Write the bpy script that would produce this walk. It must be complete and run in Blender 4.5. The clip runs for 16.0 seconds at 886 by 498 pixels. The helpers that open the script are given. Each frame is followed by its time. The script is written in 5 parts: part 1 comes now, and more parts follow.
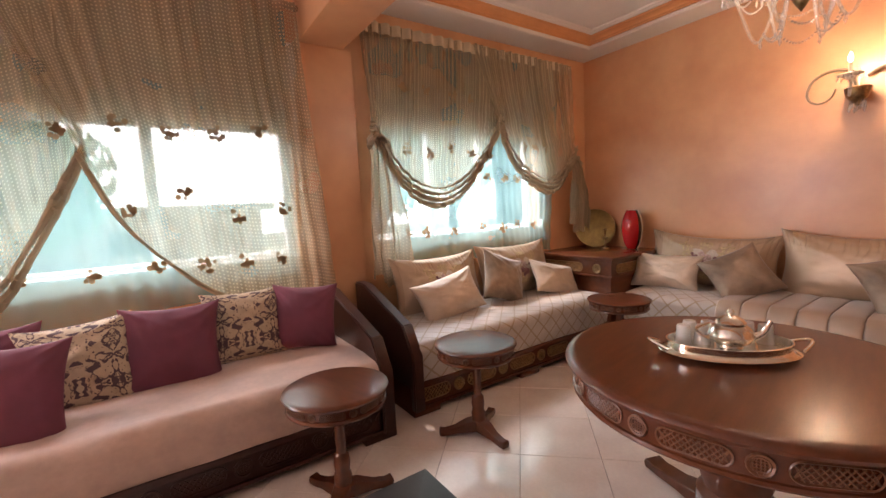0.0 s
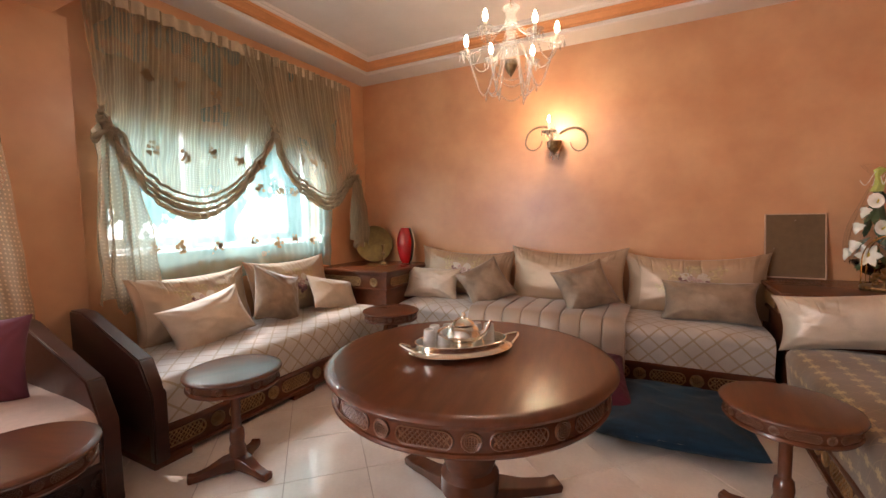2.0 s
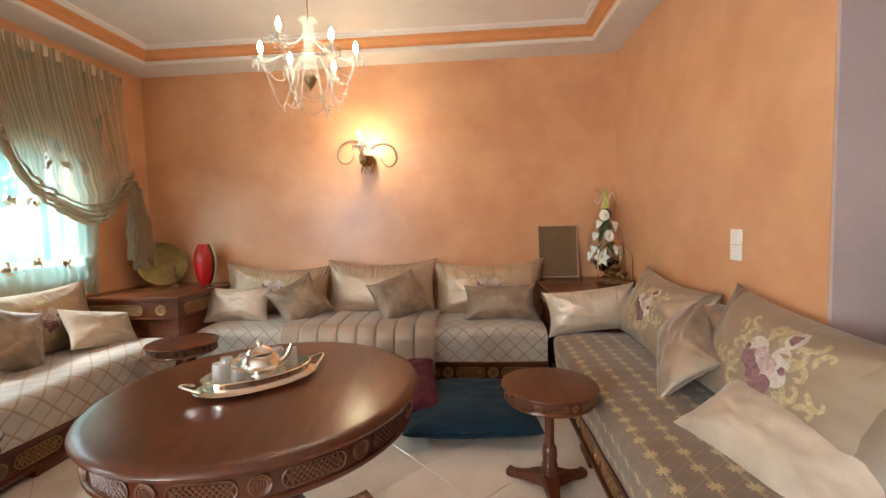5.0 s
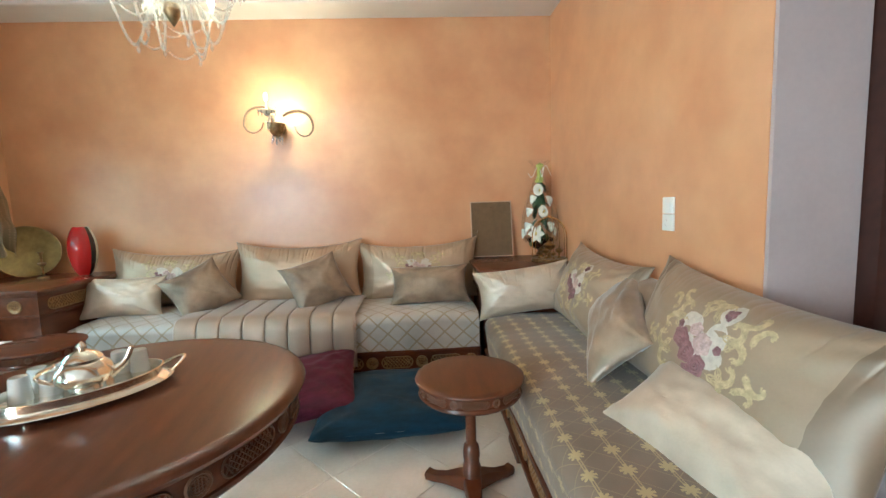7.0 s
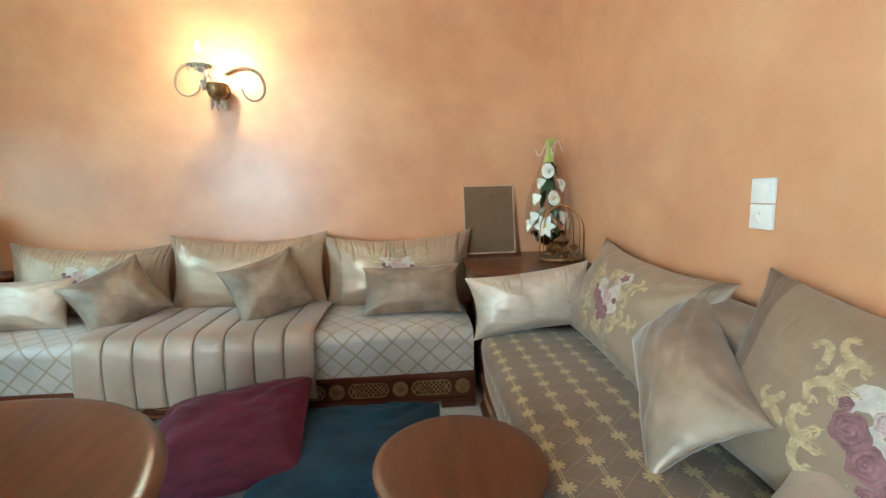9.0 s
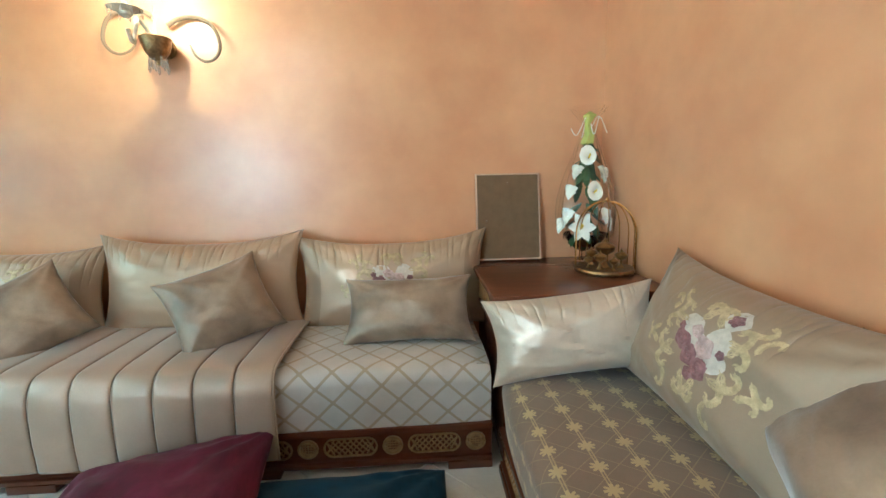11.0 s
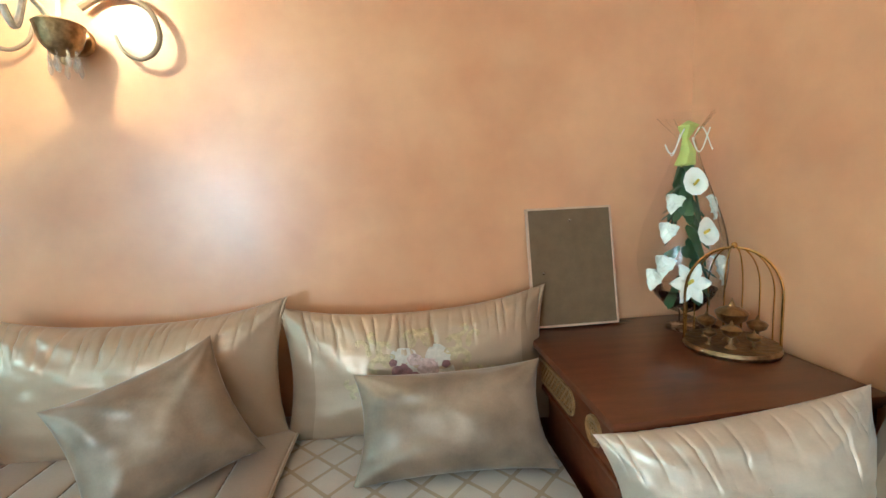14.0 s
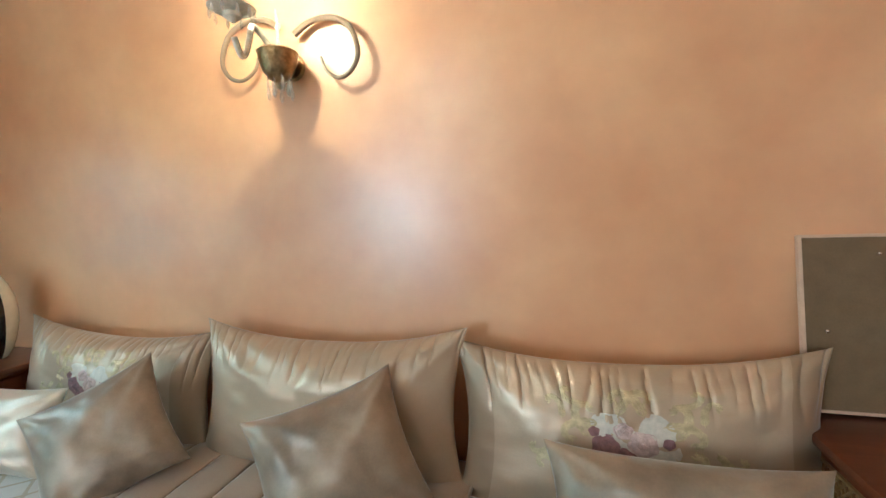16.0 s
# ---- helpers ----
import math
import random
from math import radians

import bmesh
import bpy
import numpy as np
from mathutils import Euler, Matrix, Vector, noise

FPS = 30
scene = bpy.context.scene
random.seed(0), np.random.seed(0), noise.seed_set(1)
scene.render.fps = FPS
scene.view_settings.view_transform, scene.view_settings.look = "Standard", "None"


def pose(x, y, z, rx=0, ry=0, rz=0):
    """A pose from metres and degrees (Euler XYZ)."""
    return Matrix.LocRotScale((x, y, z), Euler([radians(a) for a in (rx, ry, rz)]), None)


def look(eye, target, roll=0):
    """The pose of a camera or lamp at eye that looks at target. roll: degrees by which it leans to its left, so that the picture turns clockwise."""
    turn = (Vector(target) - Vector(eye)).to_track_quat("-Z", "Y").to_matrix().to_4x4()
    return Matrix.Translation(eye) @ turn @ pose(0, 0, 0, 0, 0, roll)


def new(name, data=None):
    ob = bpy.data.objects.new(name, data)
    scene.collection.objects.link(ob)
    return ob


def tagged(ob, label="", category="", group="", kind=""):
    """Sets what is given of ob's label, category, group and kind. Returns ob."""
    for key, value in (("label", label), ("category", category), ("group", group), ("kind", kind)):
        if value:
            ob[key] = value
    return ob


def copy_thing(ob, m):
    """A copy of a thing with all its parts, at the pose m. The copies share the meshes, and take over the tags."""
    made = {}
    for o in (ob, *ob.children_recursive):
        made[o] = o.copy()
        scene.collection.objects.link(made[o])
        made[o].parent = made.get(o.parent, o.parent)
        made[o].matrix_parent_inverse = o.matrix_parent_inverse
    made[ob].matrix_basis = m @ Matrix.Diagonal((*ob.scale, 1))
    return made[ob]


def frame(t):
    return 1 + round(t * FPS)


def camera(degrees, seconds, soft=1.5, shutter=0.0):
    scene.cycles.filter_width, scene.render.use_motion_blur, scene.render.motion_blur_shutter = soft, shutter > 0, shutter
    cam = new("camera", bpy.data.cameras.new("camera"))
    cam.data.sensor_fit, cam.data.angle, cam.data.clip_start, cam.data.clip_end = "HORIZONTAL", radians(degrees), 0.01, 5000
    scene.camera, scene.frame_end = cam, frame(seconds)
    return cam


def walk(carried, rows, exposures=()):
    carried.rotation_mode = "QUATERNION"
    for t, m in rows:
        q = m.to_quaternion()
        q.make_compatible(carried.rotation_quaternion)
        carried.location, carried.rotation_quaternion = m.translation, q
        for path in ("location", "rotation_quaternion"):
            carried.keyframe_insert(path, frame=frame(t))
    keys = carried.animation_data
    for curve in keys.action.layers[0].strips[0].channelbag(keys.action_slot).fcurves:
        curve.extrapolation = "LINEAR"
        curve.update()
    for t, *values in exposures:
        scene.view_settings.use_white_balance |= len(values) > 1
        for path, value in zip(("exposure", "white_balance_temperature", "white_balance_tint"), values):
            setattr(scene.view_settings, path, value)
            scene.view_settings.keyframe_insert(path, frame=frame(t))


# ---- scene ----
cam = camera(93.7, 16.0)
PATH = [
    (0, (2.81, 0.212, 1.18), (1.165, 1.333, 0.985), -2.9),
    (0.5, (2.832, 0.234, 1.178), (1.312, 1.522, 1.001), -2.2),
    (1, (2.85, 0.258, 1.177), (1.492, 1.716, 1.008), -1.6),
    (1.5, (2.878, 0.276, 1.175), (1.733, 1.907, 1.009), -0.9),
    (2, (2.914, 0.295, 1.174), (1.984, 2.059, 1.022), -0.8),
    (2.5, (2.929, 0.299, 1.179), (2.162, 2.14, 1.038), -0.9),
    (3, (2.945, 0.302, 1.185), (2.323, 2.198, 1.055), -1.2),
    (3.5, (2.963, 0.302, 1.19), (2.475, 2.237, 1.069), -1.3),
    (4, (2.985, 0.31, 1.195), (2.618, 2.273, 1.078), -1.4),
    (4.5, (3.002, 0.322, 1.201), (2.751, 2.303, 1.083), -1.4),
    (5, (3.016, 0.327, 1.204), (2.864, 2.318, 1.082), -1.4),
    (5.2, (3.019, 0.333, 1.197), (2.904, 2.327, 1.08), -1.3),
    (7.3, (3.187, 0.698, 1.123), (3.297, 2.683, 0.907), -1.8),
    (7.5, (3.181, 0.756, 1.116), (3.302, 2.74, 0.892), -1.7),
    (8, (3.196, 0.884, 1.109), (3.325, 2.865, 0.867), -1.8),
    (8.5, (3.233, 1.073, 1.117), (3.363, 3.053, 0.866), -1.7),
    (10.8, (3.264, 1.739, 1.149), (3.356, 3.707, 0.802), -1.2),
    (11, (3.264, 1.812, 1.14), (3.375, 3.782, 0.812), -1.2),
    (11.5, (3.302, 1.93, 1.161), (3.43, 3.901, 0.847), -1.4),
    (12, (3.271, 2.017, 1.175), (3.457, 3.987, 0.888), -1.7),
    (12.5, (3.184, 2.16, 1.2), (3.418, 4.129, 0.935), -1.9),
    (13, (3.097, 2.252, 1.24), (3.365, 4.221, 1.012), -2.2),
    (13.5, (3.054, 2.332, 1.238), (3.322, 4.301, 1.011), -2.2),
    (14, (3.091, 2.454, 1.223), (3.287, 4.429, 0.98), -2.7),
    (14.5, (3.128, 2.606, 1.219), (3.208, 4.585, 0.948), -3.0),
    (15, (3.081, 2.671, 1.238), (3.011, 4.647, 0.937), -2.9),
    (15.5, (3.006, 2.685, 1.235), (2.73, 4.652, 1.0), -2.8),
    (16, (2.967, 2.696, 1.27), (2.423, 4.611, 1.084), -2.4),
]
walk(cam, [(t, look(eye, target, roll)) for t, eye, target, roll in PATH],
     [(0.0, 0.98, 7300, 34), (1.5, 1.0, 7200, 29), (3.0, 1.24, 6700, 17), (5.2, 1.43, 6400, 8), (7.5, 1.73, 5100, -11), (12.0, 1.8, 4950, -14), (15.0, 1.83, 4950, -13), (16.0, 1.62, 4950, -11)])

# world, sun and exposure
W = bpy.data.worlds.new("sky")
scene.world = W
W.use_nodes = True
wn = W.node_tree.nodes
sky = wn.new("ShaderNodeTexSky")
sky.sky_type, sky.sun_disc = "NISHITA", False
sky.sun_elevation, sky.sun_rotation = radians(56), radians(250)
wn["Background"].inputs[1].default_value = 0.09
W.node_tree.links.new(sky.outputs[0], wn["Background"].inputs[0])
sun = new("sun", bpy.data.lights.new("sun", "SUN"))
sun.data.energy, sun.data.angle, sun.data.color = 2.4, radians(0.5), (1, 0.94, 0.85)
sun.matrix_world = look((-4, 0.9, 6.4), (0.3, 2.5, 0.5))


def window_light(y0, y1, power):
    """Stands in for the high sky over one window: outside, above the opening, looking in and down."""
    lamp = new("window_daylight", bpy.data.lights.new("window_daylight", "AREA"))
    lamp.data.shape, lamp.data.size, lamp.data.size_y = "RECTANGLE", y1 - y0, 0.9
    lamp.data.energy, lamp.data.color = power, (0.78, 0.92, 1.0)
    lamp.matrix_world = look((-0.95, (y0 + y1) / 2, 2.4), (4.2, (y0 + y1) / 2 + 0.35, 1.15))


window_light(1.55, 3.27, 125)
window_light(-1.3, 0.98, 95)
# added fill in an invented, unseen door opening; brightens the right-hand wall
unseen_door_fill = new("window_daylight", bpy.data.lights.new("window_daylight", "AREA"))
unseen_door_fill.data.shape, unseen_door_fill.data.size, unseen_door_fill.data.size_y = "RECTANGLE", 0.96, 1.9
unseen_door_fill.data.energy, unseen_door_fill.data.color = 86, (0.84, 0.94, 1.0)
unseen_door_fill.matrix_world = look((-0.1, -1.95, 1.25), (4.2, 1.4, 1.2))


# ---- materials ----
def mat(name, base, rough=0.5, metal=0.0, vary=0.15, scale=6.0, bump=0.1, bscale=60.0, spec=0.5, second=None, sheen=0.0, coat=0.0, stretch=(1, 1, 1), detail=6.0, rvary=0.08):
    m = bpy.data.materials.new(name)
    m.use_nodes = True
    n, l = m.node_tree.nodes, m.node_tree.links
    b = n["Principled BSDF"]
    b.inputs["Roughness"].default_value, b.inputs["Metallic"].default_value = rough, metal
    b.inputs["Specular IOR Level"].default_value = spec
    b.inputs["Sheen Weight"].default_value = sheen
    b.inputs["Sheen Roughness"].default_value = 0.35
    b.inputs["Coat Weight"].default_value = coat
    b.inputs["Coat Roughness"].default_value = 0.28 if rough > 0.2 else 0.1
    tc, mp = n.new("ShaderNodeTexCoord"), n.new("ShaderNodeMapping")
    mp.inputs["Scale"].default_value = stretch
    l.new(tc.outputs["Object"], mp.inputs[0])
    t1, t2 = n.new("ShaderNodeTexNoise"), n.new("ShaderNodeTexNoise")
    for t, s in ((t1, scale), (t2, bscale)):
        t.inputs["Scale"].default_value, t.inputs["Detail"].default_value = s, detail
        l.new(mp.outputs[0], t.inputs[0])
    mix = n.new("ShaderNodeMix")
    mix.data_type = "RGBA"
    dark = second or tuple(c * (1 - vary) for c in base)
    lite = base if second else tuple(min(1, c * (1 + vary)) for c in base)
    mix.inputs[6].default_value, mix.inputs[7].default_value = (*dark, 1), (*lite, 1)
    ramp = n.new("ShaderNodeMapRange")
    ramp.inputs[1].default_value, ramp.inputs[2].default_value = 0.3, 0.7
    l.new(t1.outputs[0], ramp.inputs[0])
    l.new(ramp.outputs[0], mix.inputs[0])
    fine = n.new("ShaderNodeMix")
    fine.data_type, fine.blend_type = "RGBA", "MULTIPLY"
    fine.inputs[0].default_value = min(1.0, vary * 1.5)
    l.new(mix.outputs[2], fine.inputs[6])
    gray = n.new("ShaderNodeMapRange")
    gray.inputs[1].default_value, gray.inputs[2].default_value, gray.inputs[3].default_value, gray.inputs[4].default_value = 0.3, 0.7, 0.7, 1.15
    l.new(t2.outputs[0], gray.inputs[0])
    l.new(gray.outputs[0], fine.inputs[7])
    l.new(fine.outputs[2], b.inputs["Base Color"])
    rr = n.new("ShaderNodeMapRange")
    rr.inputs[3].default_value, rr.inputs[4].default_value = max(0.02, rough - rvary), min(1, rough + rvary)
    l.new(t1.outputs[0], rr.inputs[0])
    l.new(rr.outputs[0], b.inputs["Roughness"])
    if bump:
        bp = n.new("ShaderNodeBump")
        bp.inputs["Strength"].default_value, bp.inputs["Distance"].default_value = bump, 0.004
        l.new(t2.outputs[0], bp.inputs["Height"])
        l.new(bp.outputs[0], b.inputs["Normal"])
    return m


def glow(name, color, strength):
    m = bpy.data.materials.new(name)
    m.use_nodes = True
    n = m.node_tree.nodes
    e = n.new("ShaderNodeEmission")
    e.inputs[0].default_value, e.inputs[1].default_value = (*color, 1), strength
    m.node_tree.links.new(e.outputs[0], n["Material Output"].inputs[0])
    return m


def clear(name, tint=(1, 1, 1), gloss=0.25, rough=0.03, ior=1.5):
    """Thin clear glass: mostly see-through, with a bright gloss."""
    m = bpy.data.materials.new(name)
    m.use_nodes = True
    n, l = m.node_tree.nodes, m.node_tree.links
    t, g, mx, fr, ad = n.new("ShaderNodeBsdfTransparent"), n.new("ShaderNodeBsdfGlossy"), n.new("ShaderNodeMixShader"), n.new("ShaderNodeFresnel"), n.new("ShaderNodeMath")
    t.inputs[0].default_value = (*tint, 1)
    g.inputs["Roughness"].default_value = rough
    ad.operation = "ADD"
    ad.use_clamp = True
    ad.inputs[1].default_value = gloss
    fr.inputs[0].default_value = ior
    l.new(fr.outputs[0], ad.inputs[0])
    l.new(ad.outputs[0], mx.inputs[0])
    l.new(t.outputs[0], mx.inputs[1])
    l.new(g.outputs[0], mx.inputs[2])
    l.new(mx.outputs[0], n["Material Output"].inputs[0])
    return m


def lace(name, color, open_share, dots, cell=0.012, trans=0.5):
    """Net curtain cloth: see-through weave with rows of denser dots."""
    m = bpy.data.materials.new(name)
    m.use_nodes = True
    n, l = m.node_tree.nodes, m.node_tree.links
    tc, vo, mr, no = n.new("ShaderNodeTexCoord"), n.new("ShaderNodeTexVoronoi"), n.new("ShaderNodeMapRange"), n.new("ShaderNodeTexNoise")
    vo.inputs["Scale"].default_value = 1 / cell
    vo.inputs["Randomness"].default_value = 0.12
    mp = n.new("ShaderNodeMapping")
    l.new(tc.outputs["UV"], mp.inputs[0])
    l.new(mp.outputs[0], vo.inputs[0])
    no.inputs["Scale"].default_value = 3.0
    l.new(tc.outputs["Object"], no.inputs[0])
    mr.inputs[1].default_value, mr.inputs[2].default_value = 0.17, 0.27
    mr.inputs[3].default_value, mr.inputs[4].default_value = max(0.0, open_share - dots), open_share
    l.new(vo.outputs["Distance"], mr.inputs[0])
    ad = n.new("ShaderNodeMath")
    ad.operation = "MULTIPLY_ADD"
    ad.inputs[1].default_value = 0.25
    ad.use_clamp = True
    sb = n.new("ShaderNodeMath")
    sb.operation = "SUBTRACT"
    sb.inputs[1].default_value = 0.5
    l.new(no.outputs[0], sb.inputs[0])
    l.new(sb.outputs[0], ad.inputs[0])
    l.new(mr.outputs[0], ad.inputs[2])
    d, tl, tp, m1, m2 = n.new("ShaderNodeBsdfDiffuse"), n.new("ShaderNodeBsdfTranslucent"), n.new("ShaderNodeBsdfTransparent"), n.new("ShaderNodeMixShader"), n.new("ShaderNodeMixShader")
    d.inputs[0].default_value = tl.inputs[0].default_value = (*color, 1)
    m1.inputs[0].default_value = trans
    l.new(d.outputs[0], m1.inputs[1])
    l.new(tl.outputs[0], m1.inputs[2])
    l.new(ad.outputs[0], m2.inputs[0])
    l.new(m1.outputs[0], m2.inputs[1])
    l.new(tp.outputs[0], m2.inputs[2])
    l.new(m2.outputs[0], n["Material Output"].inputs[0])
    return m


def lattice_cloth(name, ground, line, sx, sy, width, stars, rough=0.5, sheen=0.4):
    """Woven cloth with a diagonal lattice of a lighter thread, by the cloth's own UV in metres."""
    m = mat(name, ground, rough, vary=0.1, scale=9, bump=0.06, bscale=350, sheen=sheen)
    n, l = m.node_tree.nodes, m.node_tree.links
    b = n["Principled BSDF"]
    old = b.inputs["Base Color"].links[0].from_socket
    tc, sp = n.new("ShaderNodeTexCoord"), n.new("ShaderNodeSeparateXYZ")
    l.new(tc.outputs["UV"], sp.inputs[0])

    def calc(op, a, c=None, clamp=False):
        q = n.new("ShaderNodeMath")
        q.operation, q.use_clamp = op, clamp
        for k, v in enumerate((a, c)):
            if v is None:
                continue
            if isinstance(v, (int, float)):
                q.inputs[k].default_value = v
            else:
                l.new(v, q.inputs[k])
        return q.outputs[0]

    u, v = calc("DIVIDE", sp.outputs[0], sx), calc("DIVIDE", sp.outputs[1], sy)
    p, q = calc("ADD", u, v), calc("SUBTRACT", u, v)
    dp = calc("ABSOLUTE", calc("SUBTRACT", calc("FRACT", p), 0.5))
    dq = calc("ABSOLUTE", calc("SUBTRACT", calc("FRACT", q), 0.5))
    lines = calc("MAXIMUM", calc("LESS_THAN", dp, width), calc("LESS_THAN", dq, width))
    knot = calc("LESS_THAN", calc("ADD", dp, dq), 0.16)
    lines = calc("MAXIMUM", lines, knot)
    if stars:
        cell = lambda w: calc("SUBTRACT", calc("FRACT", w), 0.5)
        a, c = calc("ABSOLUTE", cell(u)), calc("ABSOLUTE", cell(v))
        arm1 = calc("MULTIPLY", calc("LESS_THAN", a, 0.05), calc("LESS_THAN", c, 0.22))
        arm2 = calc("MULTIPLY", calc("LESS_THAN", c, 0.05), calc("LESS_THAN", a, 0.26))
        arm3 = calc("MULTIPLY", calc("LESS_THAN", calc("ABSOLUTE", calc("SUBTRACT", a, c)), 0.06), calc("LESS_THAN", calc("MAXIMUM", a, c), 0.18))
        row = calc("MULTIPLY", calc("LESS_THAN", calc("ABSOLUTE", calc("SUBTRACT", c, 0.035)), 0.018), 0.7)
        weak = calc("MULTIPLY", calc("LESS_THAN", calc("MINIMUM", dp, dq), 0.02), 0.3)
        lines = calc("MAXIMUM", calc("MAXIMUM", arm1, arm2), calc("MAXIMUM", arm3, calc("MAXIMUM", row, weak)))
    mx = n.new("ShaderNodeMix")
    mx.data_type = "RGBA"
    mx.inputs[7].default_value = (*line, 1)
    l.new(calc("MULTIPLY", lines, 0.85), mx.inputs[0])
    l.new(old, mx.inputs[6])
    l.new(mx.outputs[2], b.inputs["Base Color"])
    return m


M_WALL = mat("orange_stucco", (0.68, 0.37, 0.19), 0.34, vary=0.07, scale=2.6, bump=0.03, bscale=14, spec=0.8, second=(0.56, 0.265, 0.13), detail=8)
M_LILAC = mat("grey_mauve_paint", (0.45, 0.36, 0.345), 0.6, vary=0.06, scale=3, bump=0.05)
M_WHITE = mat("white_plaster", (0.72, 0.68, 0.64), 0.6, vary=0.04, scale=4, bump=0.04)
M_ORANGE = mat("orange_moulding_paint", (0.68, 0.30, 0.12), 0.5, vary=0.08, scale=5, bump=0.03)
M_TILE = mat("cream_marble_tile", (0.84, 0.77, 0.69), 0.11, vary=0.1, scale=5, bump=0.0, spec=1.0, coat=0.5, second=(0.73, 0.64, 0.56), detail=10, rvary=0.04)
M_GROUT = mat("tile_grout", (0.42, 0.34, 0.27), 0.8)
M_WOOD = mat("reddish_varnished_wood", (0.098, 0.026, 0.0095), 0.25, vary=0.16, scale=5, bump=0.0, bscale=45, stretch=(1, 6, 6), coat=0.25, rvary=0.03, spec=0.5)
M_DARK = mat("dark_varnished_wood", (0.045, 0.014, 0.009), 0.32, vary=0.2, scale=5, bump=0.03, bscale=45, stretch=(1, 6, 6), coat=0.1, spec=0.4)
M_CARVE = mat("carved_wood", (0.15, 0.058, 0.026), 0.38, vary=0.3, scale=30, bump=0.3, bscale=120)
M_GILT = mat("gilt_carved_wood", (0.30, 0.165, 0.065), 0.42, metal=0.3, vary=0.3, scale=40, bump=0.3, bscale=150)
M_SATIN = mat("champagne_satin", (0.46, 0.335, 0.228), 0.37, metal=0.35, vary=0.05, scale=7, bump=0.06, bscale=140, sheen=0.25, spec=0.6)
M_TAUPE = mat("taupe_velvet", (0.40, 0.30, 0.215), 0.40, metal=0.28, vary=0.12, scale=6.5, bump=0.1, bscale=160, sheen=0.6, spec=0.5, second=(0.165, 0.118, 0.082), rvary=0.12, detail=13.0)
M_SILVER_V = mat("silvery_beige_velvet", (0.68, 0.57, 0.45), 0.40, metal=0.28, vary=0.06, scale=6, bump=0.08, bscale=160, sheen=0.4, spec=0.6, second=(0.46, 0.37, 0.28), rvary=0.1, detail=13.0)
M_BROWN = mat("brown_satin", (0.26, 0.19, 0.135), 0.42, metal=0.4, vary=0.12, scale=8, bump=0.06, bscale=100, sheen=0.6)
M_LATT = lattice_cloth("cream_lattice_brocade", (0.49, 0.44, 0.395), (0.33, 0.25, 0.155), 0.125, 0.125, 0.062, 0)
M_STAR = lattice_cloth("brown_star_brocade", (0.2, 0.145, 0.105), (0.52, 0.40, 0.2), 0.085, 0.105, 0.05, 0.2)
M_QUILT = mat("champagne_quilted_satin", (0.42, 0.315, 0.235), 0.42, metal=0.25, vary=0.08, scale=6, bump=0.04, bscale=150, sheen=0.6)
M_SEAM = mat("brown_thread", (0.17, 0.12, 0.085), 0.7, bump=0)
M_PLUM = mat("dusky_plum_cotton", (0.175, 0.045, 0.075), 0.8, vary=0.14, scale=8, bump=0.2, bscale=300, sheen=0.3)
M_ROSE = mat("pinkish_beige_velvet", (0.52, 0.37, 0.30), 0.5, vary=0.14, scale=7, bump=0.1, bscale=40, sheen=0.8)
M_DAMASK = mat("damask_cotton", (0.50, 0.40, 0.28), 0.75, vary=0.1, scale=30, bump=0.2, bscale=300)


def printed(m, ink, size, grain, cut):
    """Prints a mirrored, damask-like figure on a cloth by its own UV."""
    n, l = m.node_tree.nodes, m.node_tree.links
    b = n["Principled BSDF"]
    old = b.inputs["Base Color"].links[0].from_socket
    tc, sp, cb, no, mr, mx = n.new("ShaderNodeTexCoord"), n.new("ShaderNodeSeparateXYZ"), n.new("ShaderNodeCombineXYZ"), n.new("ShaderNodeTexNoise"), n.new("ShaderNodeMapRange"), n.new("ShaderNodeMix")
    l.new(tc.outputs["UV"], sp.inputs[0])
    for k in (0, 1):
        q = n.new("ShaderNodeMath")
        q.operation = "PINGPONG"
        q.inputs[1].default_value = size[k]
        l.new(sp.outputs[k], q.inputs[0])
        l.new(q.outputs[0], cb.inputs[k])
    no.inputs["Scale"].default_value, no.inputs["Detail"].default_value, no.inputs["Distortion"].default_value = grain, 2.5, 1.4
    l.new(cb.outputs[0], no.inputs[0])
    mr.inputs[1].default_value, mr.inputs[2].default_value = cut, cut + 0.03
    l.new(no.outputs[0], mr.inputs[0])
    mx.data_type = "RGBA"
    mx.inputs[7].default_value = (*ink, 1)
    l.new(mr.outputs[0], mx.inputs[0])
    l.new(old, mx.inputs[6])
    l.new(mx.outputs[2], b.inputs["Base Color"])


printed(M_DAMASK, (0.085, 0.05, 0.06), (0.105, 0.14), 38.0, 0.51)


def banded(m, edge, tint):
    """Side panels of a second cloth beyond two upright seams, by the cover's own UV."""
    n, l = m.node_tree.nodes, m.node_tree.links
    b = n["Principled BSDF"]
    old = b.inputs["Base Color"].links[0].from_socket
    tc, sp, ab, gt, mx = n.new("ShaderNodeTexCoord"), n.new("ShaderNodeSeparateXYZ"), n.new("ShaderNodeMath"), n.new("ShaderNodeMath"), n.new("ShaderNodeMix")
    l.new(tc.outputs["UV"], sp.inputs[0])
    ab.operation, gt.operation, gt.inputs[1].default_value = "ABSOLUTE", "GREATER_THAN", edge
    l.new(sp.outputs[0], ab.inputs[0])
    l.new(ab.outputs[0], gt.inputs[0])
    mx.data_type, mx.blend_type = "RGBA", "MULTIPLY"
    mx.inputs[7].default_value = (*tint, 1)
    l.new(gt.outputs[0], mx.inputs[0])
    l.new(old, mx.inputs[6])
    l.new(mx.outputs[2], b.inputs["Base Color"])
    return m


